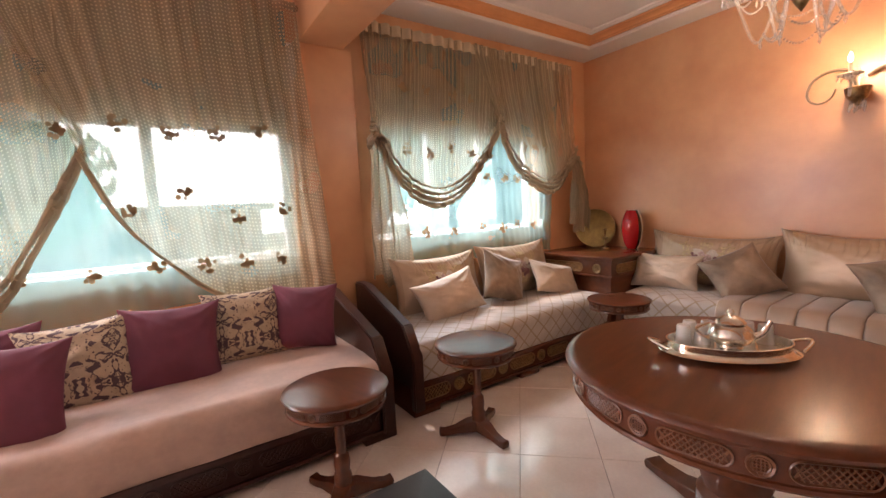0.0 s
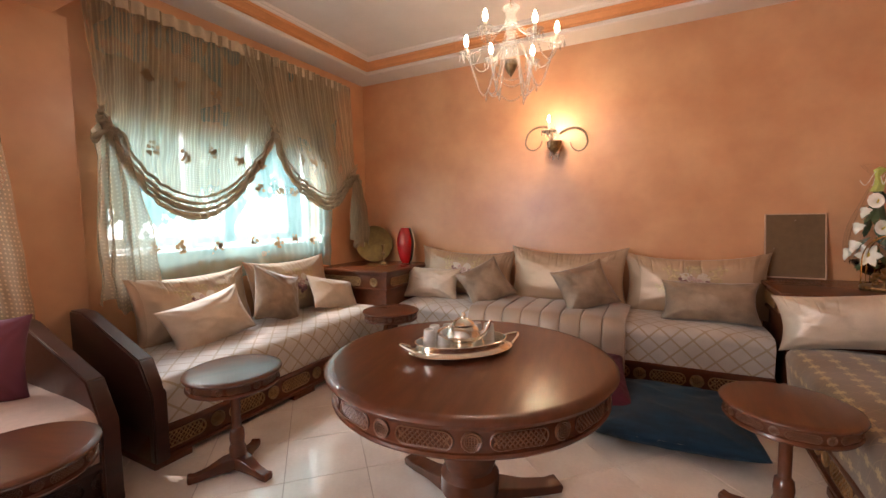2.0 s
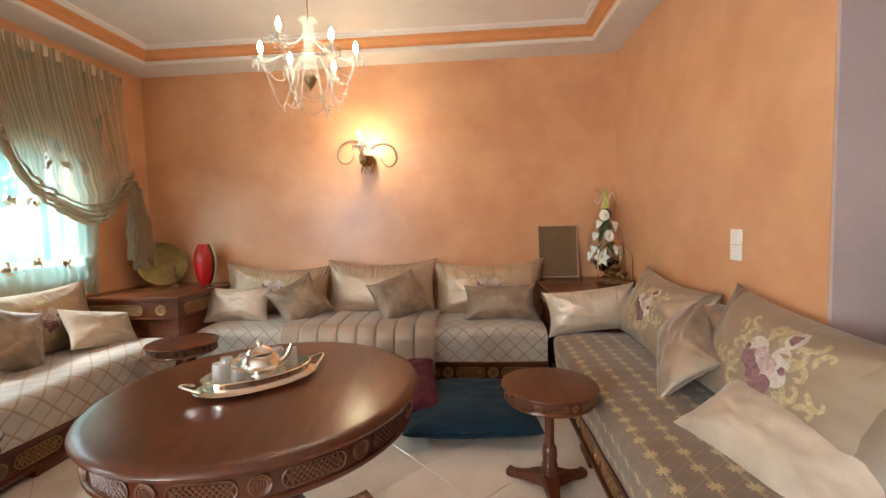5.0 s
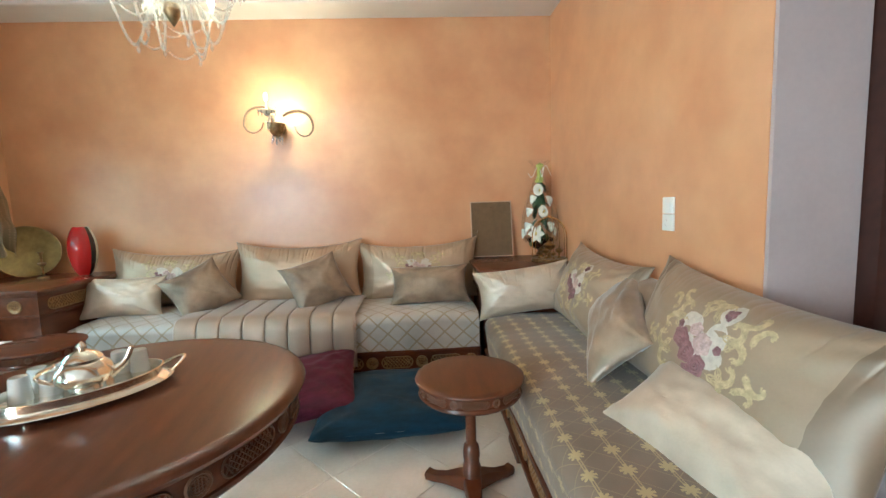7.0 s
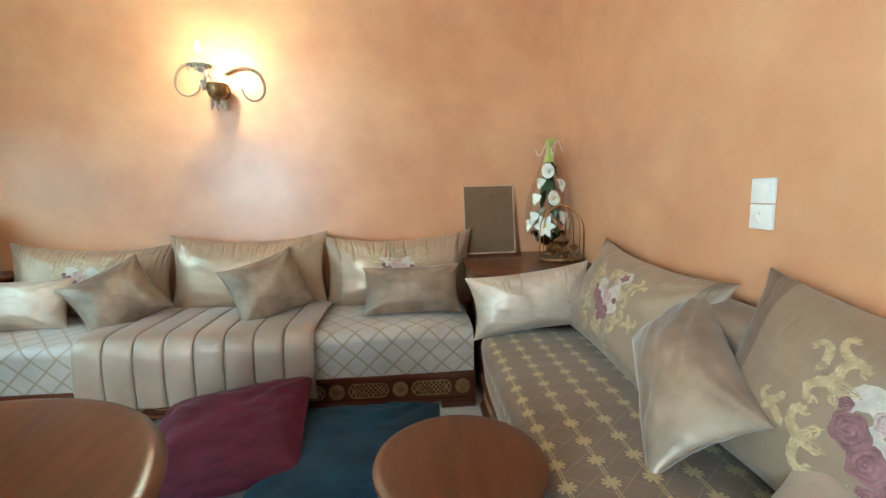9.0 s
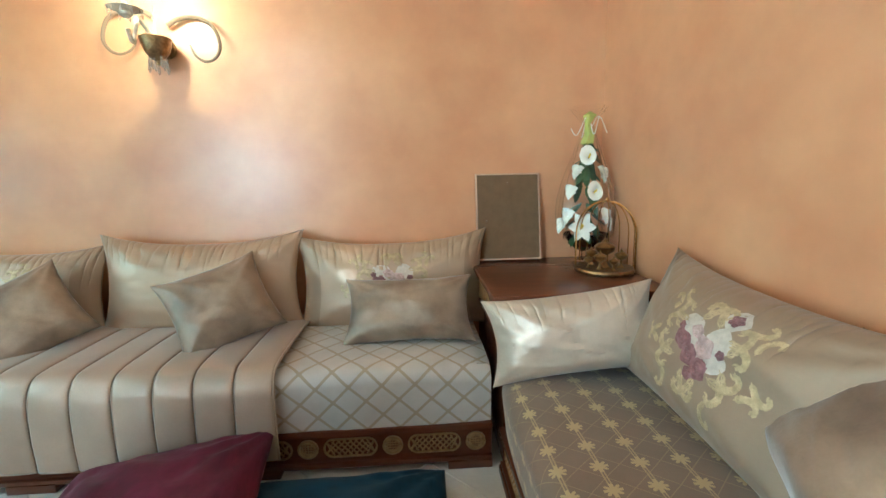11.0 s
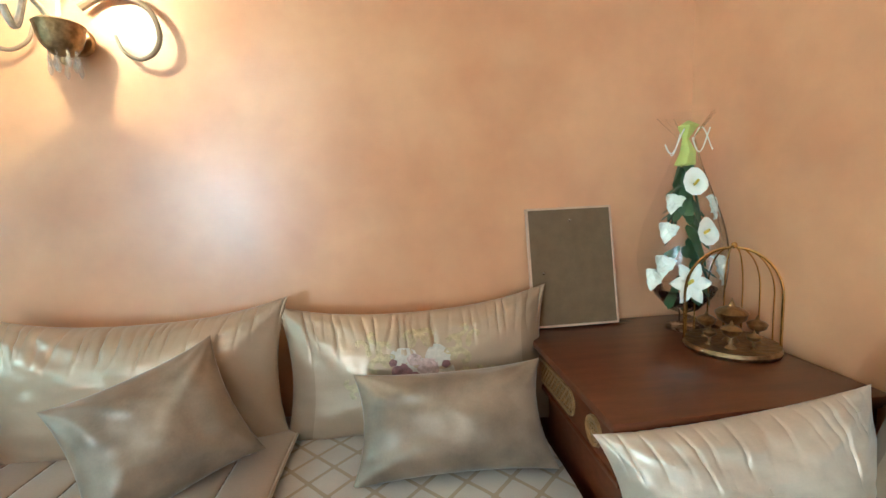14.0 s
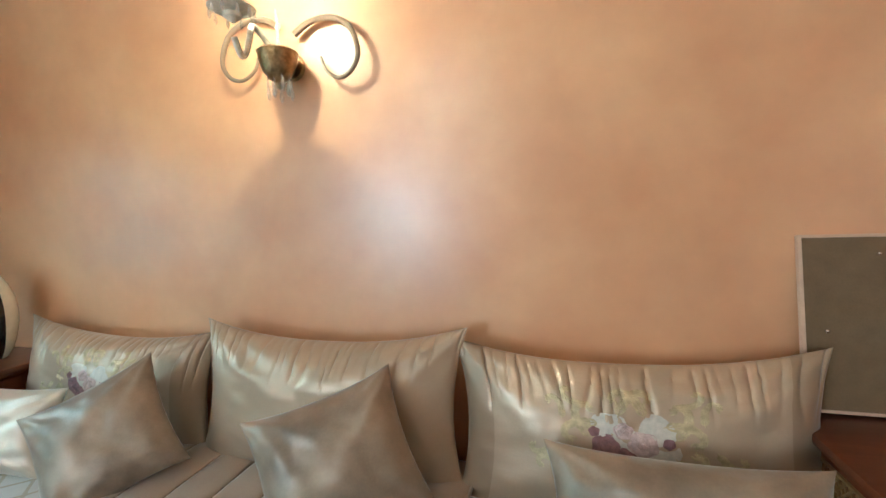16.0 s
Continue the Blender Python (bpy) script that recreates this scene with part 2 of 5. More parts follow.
M_BAND = banded(mat("champagne_satin_panelled", (0.46, 0.335, 0.228), 0.37, metal=0.35, vary=0.05, scale=7, bump=0.06, bscale=140, sheen=0.25, spec=0.6), 0.30, (0.8, 0.77, 0.74))
M_BAND_TAUPE = banded(mat("taupe_satin_panelled", (0.32, 0.235, 0.16), 0.46, metal=0.25, vary=0.06, scale=7, bump=0.05, bscale=120, sheen=0.25, spec=0.6), 0.30, (0.62, 0.58, 0.55))
M_PALETHREAD = mat("pale_pink_thread", (0.5, 0.36, 0.33), 0.6, vary=0.3, scale=70, bump=0.3, bscale=400)
M_GOLDTHREAD = mat("gold_thread", (0.48, 0.375, 0.215), 0.5, vary=0.25, scale=60, bump=0.3, bscale=400)
M_MAUVETHREAD = mat("mauve_thread", (0.24, 0.115, 0.12), 0.6, vary=0.3, scale=60, bump=0.3, bscale=400)
M_WHITETHREAD = mat("white_thread", (0.56, 0.50, 0.43), 0.6, vary=0.14, scale=60, bump=0.3, bscale=400)
M_BLUE = mat("petrol_blue_velvet", (0.008, 0.035, 0.065), 0.55, vary=0.35, scale=8, bump=0.25, bscale=30, spec=0.2, sheen=0.04, stretch=(1, 5, 1))
M_WINE = mat("wine_velvet", (0.10, 0.012, 0.033), 0.55, vary=0.35, scale=8, bump=0.25, bscale=30, spec=0.2, sheen=0.06, stretch=(1, 5, 1))
M_LACE = lace("olive_net", (0.50, 0.41, 0.28), 0.52, 0.46, 0.03, 0.4)
M_HEM = lace("gathered_net", (0.44, 0.36, 0.25), 0.34, 0.28, 0.022, 0.4)
M_VOILE = lace("white_voile", (0.34, 0.64, 0.64), 0.58, 0.06, 0.01, 0.5)
M_BRASS = mat("brass", (0.75, 0.5, 0.18), 0.2, metal=1.0, vary=0.2, scale=12, bump=0.05)
M_DKBRASS = mat("dark_brass", (0.3, 0.2, 0.1), 0.35, metal=1.0, vary=0.4, scale=45, bump=0.8, bscale=70, detail=3.0)
M_SILVER = mat("silver_plate", (0.86, 0.82, 0.74), 0.16, metal=1.0, vary=0.1, scale=30, bump=0.05)
M_CHROME = mat("chrome", (0.8, 0.8, 0.8), 0.12, metal=1.0, bump=0)
M_RED = mat("red_glazed_ceramic", (0.42, 0.01, 0.012), 0.1, vary=0.05, bump=0, coat=0.6)
M_BLACK = mat("black_glaze", (0.012, 0.01, 0.012), 0.12, bump=0, coat=0.5)
M_CREAM = mat("cream_glaze", (0.75, 0.68, 0.56), 0.15, bump=0, coat=0.4)
M_PLASTIC = mat("white_plastic", (0.8, 0.77, 0.72), 0.35, vary=0.03, bump=0)
M_BOARD = mat("brown_hardboard", (0.16, 0.1, 0.055), 0.8, spec=0.15, vary=0.1, scale=20, bump=0.1, bscale=200)
M_PALEWOOD = mat("pale_pink_wood", (0.55, 0.36, 0.25), 0.5, vary=0.1, scale=20)
M_ALU = mat("white_aluminium", (0.78, 0.79, 0.78), 0.4, vary=0.03, bump=0)
M_LEAF = mat("green_leaf", (0.05, 0.1, 0.035), 0.5, vary=0.35, scale=20, bump=0.1)
M_PETAL = mat("white_petal", (0.82, 0.82, 0.74), 0.6, vary=0.06, scale=20, bump=0.05)
M_YELLOW = mat("yellow_spadix", (0.75, 0.55, 0.06), 0.6)
M_LIME = mat("lime_paper", (0.55, 0.62, 0.16), 0.6, vary=0.15, scale=20)
M_BLACKBOX = mat("black_lacquer", (0.02, 0.018, 0.017), 0.35, vary=0.2, bump=0.04)
M_GLASS = clear("clear_glass", (1, 1, 1), 0.06)
M_TEAGLASS = mat("frosted_tea_glass", (0.85, 0.84, 0.8), 0.15, vary=0.04, bump=0.1, bscale=200)
M_TEAGLASS.node_tree.nodes["Principled BSDF"].inputs["Alpha"].default_value = 0.42
# soft brown that imitates the shadow of the sconce's clear scrolls
M_CURL_SHADE = mat("scroll_shade_brown", (0.20, 0.13, 0.08), 0.45, vary=0.08, bump=0)
M_TRAYBRASS = mat("dull_brass", (0.2, 0.15, 0.06), 0.42, metal=1.0, vary=0.25, scale=14, bump=0.15, bscale=60)
M_CRYSTAL = mat("crystal", (0.6, 0.57, 0.5), 0.08, vary=0.03, bump=0)
M_CRYSTAL.node_tree.nodes["Principled BSDF"].inputs["Alpha"].default_value = 0.3
M_CELLO = clear("cellophane", (0.985, 0.99, 0.985), 0.03, 0.2, 1.06)
M_PANE = clear("window_glass", (0.95, 1, 0.98), 0.02, 0.02)
M_BULB = glow("lit_bulb", (1.0, 0.87, 0.68), 125)
M_BULB_SC = glow("bulb_glow", (1.0, 0.86, 0.62), 7)
n_, l_ = M_BULB_SC.node_tree.nodes, M_BULB_SC.node_tree.links
clear_, add_ = n_.new("ShaderNodeBsdfTransparent"), n_.new("ShaderNodeAddShader")
l_.new(n_["Emission"].outputs[0], add_.inputs[0])
l_.new(clear_.outputs[0], add_.inputs[1])
l_.new(add_.outputs[0], n_["Material Output"].inputs[0])
# emission for the backdrop board, in place of real outdoor brightness
M_BRIGHT = glow("outdoor_glow", (0.86, 0.96, 1.0), 3.1)
M_STONE = mat("pale_render", (0.75, 0.74, 0.7), 0.8)
M_TREE = lace("sunlit_leaf", (0.12, 0.36, 0.27), 0.1, 0.0, 0.05, 0.6)
M_SOIL = mat("garden_ground", (0.32, 0.3, 0.2), 0.9, vary=0.3, scale=2)


# ---- mesh helpers ----
def part(name, bm, material, parent=None, label="", smooth=True):
    me = bpy.data.meshes.new(name)
    bm.normal_update()
    bm.to_mesh(me)
    bm.free()
    me.materials.append(material)
    if smooth:
        me.shade_smooth()
        me.set_sharp_from_angle(angle=radians(38))
    ob = new(name, me)
    ob.parent = parent
    return tagged(ob, label)


def thing(name, at, label, category, group="", turn=0.0):
    e = new(name)
    e.empty_display_size = 0.1
    e.matrix_world = pose(*at, 0, 0, turn)
    return tagged(e, label, category, group)


def box(bm, x0, x1, y0, y1, z0, z1, bevel=0.0, seg=2):
    m = Matrix.LocRotScale(((x0 + x1) / 2, (y0 + y1) / 2, (z0 + z1) / 2), None, (x1 - x0, y1 - y0, z1 - z0))
    r = bmesh.ops.create_cube(bm, size=1, matrix=m)
    if bevel:
        es = list({e for v in r["verts"] for e in v.link_edges})
        bmesh.ops.bevel(bm, geom=es, offset=bevel, segments=seg, affect="EDGES", profile=0.6)
    return bm


def B(*a, bevel=0.0, seg=2):
    return box(bmesh.new(), *a, bevel=bevel, seg=seg)


def prism(bm, pts, z0, z1):
    """Upright prism over a polygon."""
    lo, hi = [bm.verts.new((x, y, z0)) for x, y in pts], [bm.verts.new((x, y, z1)) for x, y in pts]
    k = len(pts)
    bm.faces.new(hi)
    bm.faces.new(lo[::-1])
    for i in range(k):
        bm.faces.new((lo[i], lo[(i + 1) % k], hi[(i + 1) % k], hi[i]))
    bmesh.ops.recalc_face_normals(bm, faces=bm.faces)
    return bm


def lathe(bm, prof, seg=32, at=(0, 0, 0), sx=1.0, sy=1.0):
    rings = []
    for r, z in prof:
        if r < 1e-5:
            rings.append([bm.verts.new((at[0], at[1], at[2] + z))])
        else:
            rings.append([bm.verts.new((at[0] + sx * r * math.cos(a), at[1] + sy * r * math.sin(a), at[2] + z)) for a in (2 * math.pi * i / seg for i in range(seg))])
    for a, b in zip(rings, rings[1:]):
        for i in range(seg):
            j = (i + 1) % seg
            if len(a) == 1 and len(b) == 1:
                continue
            if len(a) == 1:
                bm.faces.new((a[0], b[j], b[i]))
            elif len(b) == 1:
                bm.faces.new((a[i], a[j], b[0]))
            else:
                bm.faces.new((a[i], a[j], b[j], b[i]))
    return bm


def tube(bm, pts, r, seg=8, cap=True):
    """A round rod along pts; r is one radius or one per point."""
    pts = [Vector(p) for p in pts]
    rs = r if isinstance(r, (list, tuple)) else [r] * len(pts)
    rings, side = [], None
    for i, p in enumerate(pts):
        d = (pts[min(i + 1, len(pts) - 1)] - pts[max(i - 1, 0)]).normalized()
        if side is None:
            side = d.orthogonal().normalized()
        side = (side - d * side.dot(d)).normalized()
        up = d.cross(side)
        rings.append([bm.verts.new(p + rs[i] * (side * math.cos(a) + up * math.sin(a))) for a in (2 * math.pi * k / seg for k in range(seg))])
    for a, b in zip(rings, rings[1:]):
        for k in range(seg):
            bm.faces.new((a[k], a[(k + 1) % seg], b[(k + 1) % seg], b[k]))
    if cap:
        bm.faces.new(rings[0][::-1])
        bm.faces.new(rings[-1])
    return bm


def arc(f, n, a=0.0, b=1.0):
    return [f(a + (b - a) * i / n) for i in range(n + 1)]


def grid(bm, f, nu, nv, uv=None, close_u=False):
    """A sheet of nu by nv cells; f(u, v) gives the place, uv(u, v) the cloth's own coordinates."""
    vs = [[bm.verts.new(f(i / nu, j / nv)) for j in range(nv + 1)] for i in range(nu + (0 if close_u else 1))]
    lay = bm.loops.layers.uv.verify() if uv else None
    for i in range(nu):
        for j in range(nv):
            i2 = (i + 1) % len(vs)
            fc = bm.faces.new((vs[i][j], vs[i2][j], vs[i2][j + 1], vs[i][j + 1]))
            if uv:
                for lp, (a, c) in zip(fc.loops, ((i, j), (i + 1, j), (i + 1, j + 1), (i, j + 1))):
                    lp[lay].uv = uv(a / nu, c / nv)
    return bm


def ball(bm, at, r, u=8, v=6):
    bmesh.ops.create_uvsphere(bm, u_segments=u, v_segments=v, radius=r, matrix=Matrix.Translation(at))
    return bm


def spread(m, f):
    """Moves every vertex of bm by f."""
    for v in m.verts:
        v.co = f(v.co)
    return m


# ---- structure ----
def structure(name, bm, material, label="", smooth=False):
    return tagged(part(name, bm, material, None, label, smooth), label, "", "", "structure")


RIGHT = lambda y: 4.235 + (4.0 - y) * 0.008      # inner face of the right-hand wall
H_CEIL = 2.725

structure("floor_bed", B(-0.25, 7.0, -2.6, 4.2, -0.2, -0.006), M_GROUT, "grout bed under the floor tiles")
# window wall with two window openings, and an added unseen gap for the fill lamp
WIN = ((-1.3, 0.98, 0.9, 1.78), (1.55, 3.27, 0.95, 1.86))
for i, (y0, y1, z0, z1) in enumerate(((-2.6, -2.46, 0, 2.9), (-1.44, -1.3, 0, 2.9), (-2.46, -1.44, 2.25, 2.9), (0.98, 1.55, 0, 2.9), (3.27, 4.2, 0, 2.9))):
    structure(f"wall_window_{i + 1}", B(-0.3, 0.0, y0, y1, z0, z1), M_WALL, "orange stucco wall beside the windows")
for i, (y0, y1, z0, z1) in enumerate(WIN):
    structure(f"wall_below_window_{i + 1}", B(-0.3, 0.0, y0, y1, 0, z0), M_WALL, "orange stucco wall below the window")
    structure(f"wall_above_window_{i + 1}", B(-0.3, 0.0, y0, y1, z1, 2.9), M_WALL, "orange stucco wall above the window")
structure("wall_back", B(0.0, 4.6, 4.0, 4.2, 0, 2.9), M_WALL, "sponged orange stucco wall with soft sheen")
structure("wall_right", prism(bmesh.new(), [(RIGHT(4.0), 4.0), (4.55, 4.0), (4.55, 1.872), (RIGHT(1.872), 1.872)], 0, 2.9), M_WALL, "sponged orange stucco wall")
structure("wall_jamb", B(RIGHT(1.872) + 0.002, 4.548, 1.857, 1.871, 0, 2.6), M_LILAC, "grey mauve painted wall end")
structure("wall_parapet", B(4.255, 4.41, -0.2, 1.855, 0, 0.69, bevel=0.008), M_LILAC, "low grey mauve parapet wall")
structure("wall_hall_back", B(4.55, 6.9, 1.90, 2.05, 0, 2.9), M_LILAC, "grey mauve hall wall")
structure("wall_hall_side", B(6.9, 7.0, -2.6, 2.05, 0, 2.9), M_LILAC, "grey mauve hall wall")
structure("wall_front", B(-0.3, 7.0, -2.7, -2.6, 0, 2.9), M_WALL, "plain orange wall")
structure("pilaster", B(0.002, 0.05, 1.06, 1.42, 0, 2.28, bevel=0.006), M_WALL, "orange pilaster between the two windows")
structure("ceiling_beam", B(0.002, 6.9, 1.06, 1.36, 2.28, 2.9, bevel=0.006), M_WALL, "orange ceiling beam")
# tray ceiling: flat rim, orange moulding steps, white field
structure("ceiling", B(-0.3, 7.0, -2.6, 4.2, H_CEIL, H_CEIL + 0.1), M_WHITE, "white ceiling field")


def rim(inset, x1=None):
    return [(0.0 + inset, 1.36 + inset), (RIGHT(1.36) - inset, 1.36 + inset), (RIGHT(4.0) - inset, 4.0 - inset), (inset, 4.0 - inset)]


def ring_strip(profile):
    """Sweeps a profile of (inset, height) round the room's outline."""
    bm = bmesh.new()
    rows = [[bm.verts.new((x, y, z)) for x, y in rim(s)] for s, z in profile]
    for a, b in zip(rows, rows[1:]):
        for i in range(4):
            j = (i + 1) % 4
            bm.faces.new((a[i], a[j], b[j], b[i]))
    return bm


structure("cornice_soffit", ring_strip([(0.0, 2.60), (0.255, 2.60), (0.268, 2.606), (0.27, 2.628), (0.262, 2.634), (0.0, 2.634), (0.0, 2.60)]), M_WHITE, "white plaster cornice soffit")
structure("cornice_moulding", ring_strip([(0.1, 2.635), (0.264, 2.635), (0.272, 2.641), (0.272, 2.648), (0.284, 2.651), (0.296, 2.662), (0.318, 2.672), (0.334, 2.676), (0.334, 2.682), (0.342, 2.686), (0.342, 2.692), (0.1, 2.692), (0.1, 2.635)]), M_ORANGE, "orange painted stepped moulding")
structure("cornice_upper", ring_strip([(0.1, 2.693), (0.348, 2.693), (0.356, 2.698), (0.358, 2.706), (0.37, 2.710), (0.376, H_CEIL), (0.1, H_CEIL - 0.001), (0.1, 2.693)]), M_WHITE, "white plaster upper moulding")


# ---- windows ----
def window(k, y0, y1, z0, z1):
    w = new(f"window_{k}")
    w.matrix_world = pose(-0.16, 0, 0)
    tagged(w, "white aluminium sliding window behind net curtains", "window", "", "structure")
    fr = 0.045
    for n, a in (("frame_rail", (y0, y1, z0, z0 + fr)), ("frame_rail", (y0, y1, z1 - fr, z1)), ("frame_stile", (y0, y0 + fr, z0 + fr, z1 - fr)), ("frame_stile", (y1 - fr, y1, z0 + fr, z1 - fr))):
        part(n, B(-0.04, 0.04, *a, bevel=0.004), M_ALU, w)
    cells = 3
    for i in range(cells):
        a, b = y0 + fr + (y1 - y0 - 2 * fr) * i / cells, y0 + fr + (y1 - y0 - 2 * fr) * (i + 1) / cells
        if i:
            part("mullion", B(-0.03, 0.03, a - 0.03, a + 0.03, z0 + fr, z1 - fr, bevel=0.004), M_ALU, w)
        g = part("pane", B(-0.004, 0.004, a + 0.01, b - 0.01, z0 + fr, z1 - fr), M_PANE, w)
        g.visible_shadow = False
    part("window_sill", B(-0.14, 0.15, y0 + 0.002, y1 - 0.002, z0 + 0.001, z0 + 0.02, bevel=0.004), M_WHITE, w)


for k, (y0, y1, z0, z1) in enumerate(WIN):
    window(k + 1, y0, y1, z0, z1)


# ---- sofas ----
def lattice_panel(bm, f, length, height):
    """Crossed carved ridges inside a rounded rim, on the surface f(s, h, out)."""
    r = height * 0.06
    h = height * 0.5
    end = lambda a: ((length / 2 - h) * (1 if math.cos(a) > 0 else -1) + h * math.cos(a), h * math.sin(a))
    tube(bm, [f(*end(2 * math.pi * i / 24), 0.002) for i in range(25)], r, 4, False)
    n = max(3, int(length / (height * 0.28)))
    for s in (1, -1):
        for i in range(n):
            c = -length / 2 + length * (i + 0.5) / n
            pts = []
            for q in (-0.8, 0.8):
                x = c + s * q * h * 0.9
                lim = length / 2 - h * 0.2
                pts.append(f(max(-lim, min(lim, x)), q * h * (0.85 if abs(x) > length / 2 - h else 1), 0.001))
            tube(bm, pts, r * 0.7, 4, False)


def rosette(bm, f, height):
    h = height * 0.5
    for q, r in ((1.0, 0.09), (0.72, 0.05)):
        tube(bm, [f(q * h * math.cos(a), q * h * math.sin(a), 0.002) for a in (2 * math.pi * i / 14 for i in range(15))], r * height, 4, False)
    for i in range(-2, 3):
        w = math.sqrt(max(0, 1 - (i / 3) ** 2)) * h * 0.7
        tube(bm, [f(-w, i * h / 3.4, 0.001), f(w, i * h / 3.4, 0.001)], height * 0.035, 4, False)
        tube(bm, [f(i * h / 3.4, -w, 0.001), f(i * h / 3.4, w, 0.001)], height * 0.035, 4, False)


def carved_run(parent, face, length, height, unit=0.34, material=None):
    """Alternating lattice panels and rosettes along a run, each a piece of its own."""
    n = max(1, round(length / unit))
    u = length / n
    for i in range(n):
        c = -length / 2 + u * (i + 0.5)
        bm = bmesh.new()
        lattice_panel(bm, lambda s, h, o: face(c + s - u * 0.14, h, o), u * 0.62, height)
        part("carved_panel", bm, material or M_GILT, parent)
        bm = bmesh.new()
        rosette(bm, lambda s, h, o: face(c + s + u * 0.36, h, o), height * 0.95)
        part("carved_rosette", bm, material or M_GILT, parent)


def mattress(name, parent, length, depth, z0, z1, material, label, sag=0.012):
    """A soft padded seat, length along x, its front at y = 0 and back at y = depth."""
    r = 0.06
    prof = [(0.02, z0)] + [(r - r * math.cos(a) + 0.0, z1 - r + r * math.sin(a)) for a in (math.pi / 2 * i / 6 for i in range(7))] + [(depth * k / 8, z1 + 0.012 * math.sin(math.pi * k / 8)) for k in range(2, 8)] + [(depth, z1 - 0.02), (depth, z0)]
    lens = [0]
    for a, b in zip(prof, prof[1:]):
        lens.append(lens[-1] + math.hypot(b[0] - a[0], b[1] - a[1]))
    nu, nv = max(8, int(length / 0.05)), len(prof) - 1

    def f(u, v):
        y, z = prof[round(v * nv)]
        x = -length / 2 + length * u
        w = noise.noise(Vector((x * 4, y * 4, z * 4))) * sag
        edge = 0.02 * (abs(2 * u - 1) ** 12)
        return (x, y - w + edge * (1 if y < 0.05 else 0), z + (w - edge if z > z0 + 0.02 else 0))

    bm = grid(bmesh.new(), f, nu, nv, lambda u, v: (length * u, lens[round(v * nv)]))
    ends = [[v for v in bm.verts if abs(v.co.x - s * length / 2) < 1e-4] for s in (-1, 1)]
    for e in ends:
        bm.faces.new(e) if len(e) > 2 else None
    bmesh.ops.recalc_face_normals(bm, faces=bm.faces)
    return part(name, bm, material, parent, label)


def sofa(at, turn, length, depth, seat_top, cloth, label, arms=(), foot=True, wood=None, inset=0.0):
    """A low banquette: carved plinth, padded seat; front at local y = 0, running along x."""
    wood = wood or M_WOOD
    s = thing("sofa", at, label, "sofa", "banquettes round the salon", turn)
    L = length / 2
    part("plinth", B(-L, L, 0.035, depth, 0.03, 0.17, bevel=0.004), wood, s)
    part("plinth_rail", B(-L, L, 0.012, 0.06, 0.168, 0.195, bevel=0.006), wood, s)
    part("plinth_skirting", B(-L, L, 0.018, 0.05, 0.03, 0.05, bevel=0.005), wood, s)
    for k in range(max(2, round(length / 0.8)) + 1):
        x = -L + 0.09 + (length - 0.18) * k / max(2, round(length / 0.8))
        part("foot", B(x - 0.09, x + 0.09, 0.012, depth - 0.02, 0.0, 0.035, bevel=0.006), wood, s)
    carved_run(s, lambda a, h, o: Vector((a, 0.033 - o, 0.11 + h)), length - 0.04, 0.075, 0.34, M_DARK if wood == M_DARK else None)
    mattress("seat", s, length - 0.01, depth - 0.01, 0.19, seat_top, cloth, "", 0.012)
    for x in arms:
        bm = bmesh.new()
        prof = [(0.0, 0.03), (0.0, 0.36), (0.10, 0.52), (depth - 0.16, 0.70), (depth - 0.02, 0.70), (depth - 0.02, 0.03)]
        for q in (x - 0.035, x + 0.035):
            bm.faces.new([bm.verts.new((q, y, z)) for y, z in prof])
        bm.verts.ensure_lookup_table()
        for i in range(6):
            j = (i + 1) % 6
            bm.faces.new((bm.verts[i], bm.verts[j], bm.verts[6 + j], bm.verts[6 + i]))
        bmesh.ops.recalc_face_normals(bm, faces=bm.faces)
        bmesh.ops.bevel(bm, geom=bm.edges[:], offset=0.008, segments=2, affect="EDGES")
        part("arm_panel", bm, M_DARK, s, "dark varnished sloping end panel")
    return s


S_BACK = sofa((2.19, 3.285, 0), 0, 2.68, 0.70, 0.44, M_LATT, "long low banquette with cream lattice brocade seat and carved wooden plinth")
S_LEFT = sofa((0.845, 2.24, 0), 90, 1.86, 0.78, 0.43, M_LATT, "low banquette in cream lattice brocade below the window", arms=(-0.895,))
S_RIGHT = sofa((3.535, 2.02, 0), -90, 2.5, 0.705, 0.43, M_STAR, "low banquette in brown brocade with gold star lattice")
S_ROSE = sofa((0.93, -0.2, 0), 90, 2.7, 0.86, 0.42, M_ROSE, "low banquette with plain pinkish beige velvet seat", arms=(1.31,), wood=M_DARK)

# quilted throw over the back banquette
QP = ((3.262, 0.115), (3.258, 0.22), (3.262, 0.33), (3.272, 0.40), (3.30, 0.448), (3.36, 0.466), (3.50, 0.472), (3.65, 0.474), (3.80, 0.47), (3.93, 0.455))


def quilt(x, puff, v, lift=0.0):
    """A point of the throw: x along the seat, puff 0 at a seam to 1 mid-channel, v from the hem to the wall."""
    y, z = poly(QP, v)
    g = puff ** 0.4 * 0.0095 + lift
    w = noise.noise(Vector((x * 6, v * 5, 1))) * 0.006 + 0.0025 * noise.noise(Vector((x * 26, v * 22, 4))) * (1 - puff)
    front = smooth(max(0.0, min(1.0, (0.47 - z) / 0.07)))
    return Vector((x + 0.6 * w, y - (g + w) * front, z + (g + w) * (1 - front)))


def smooth(t):
    return t * t * (3 - 2 * t)


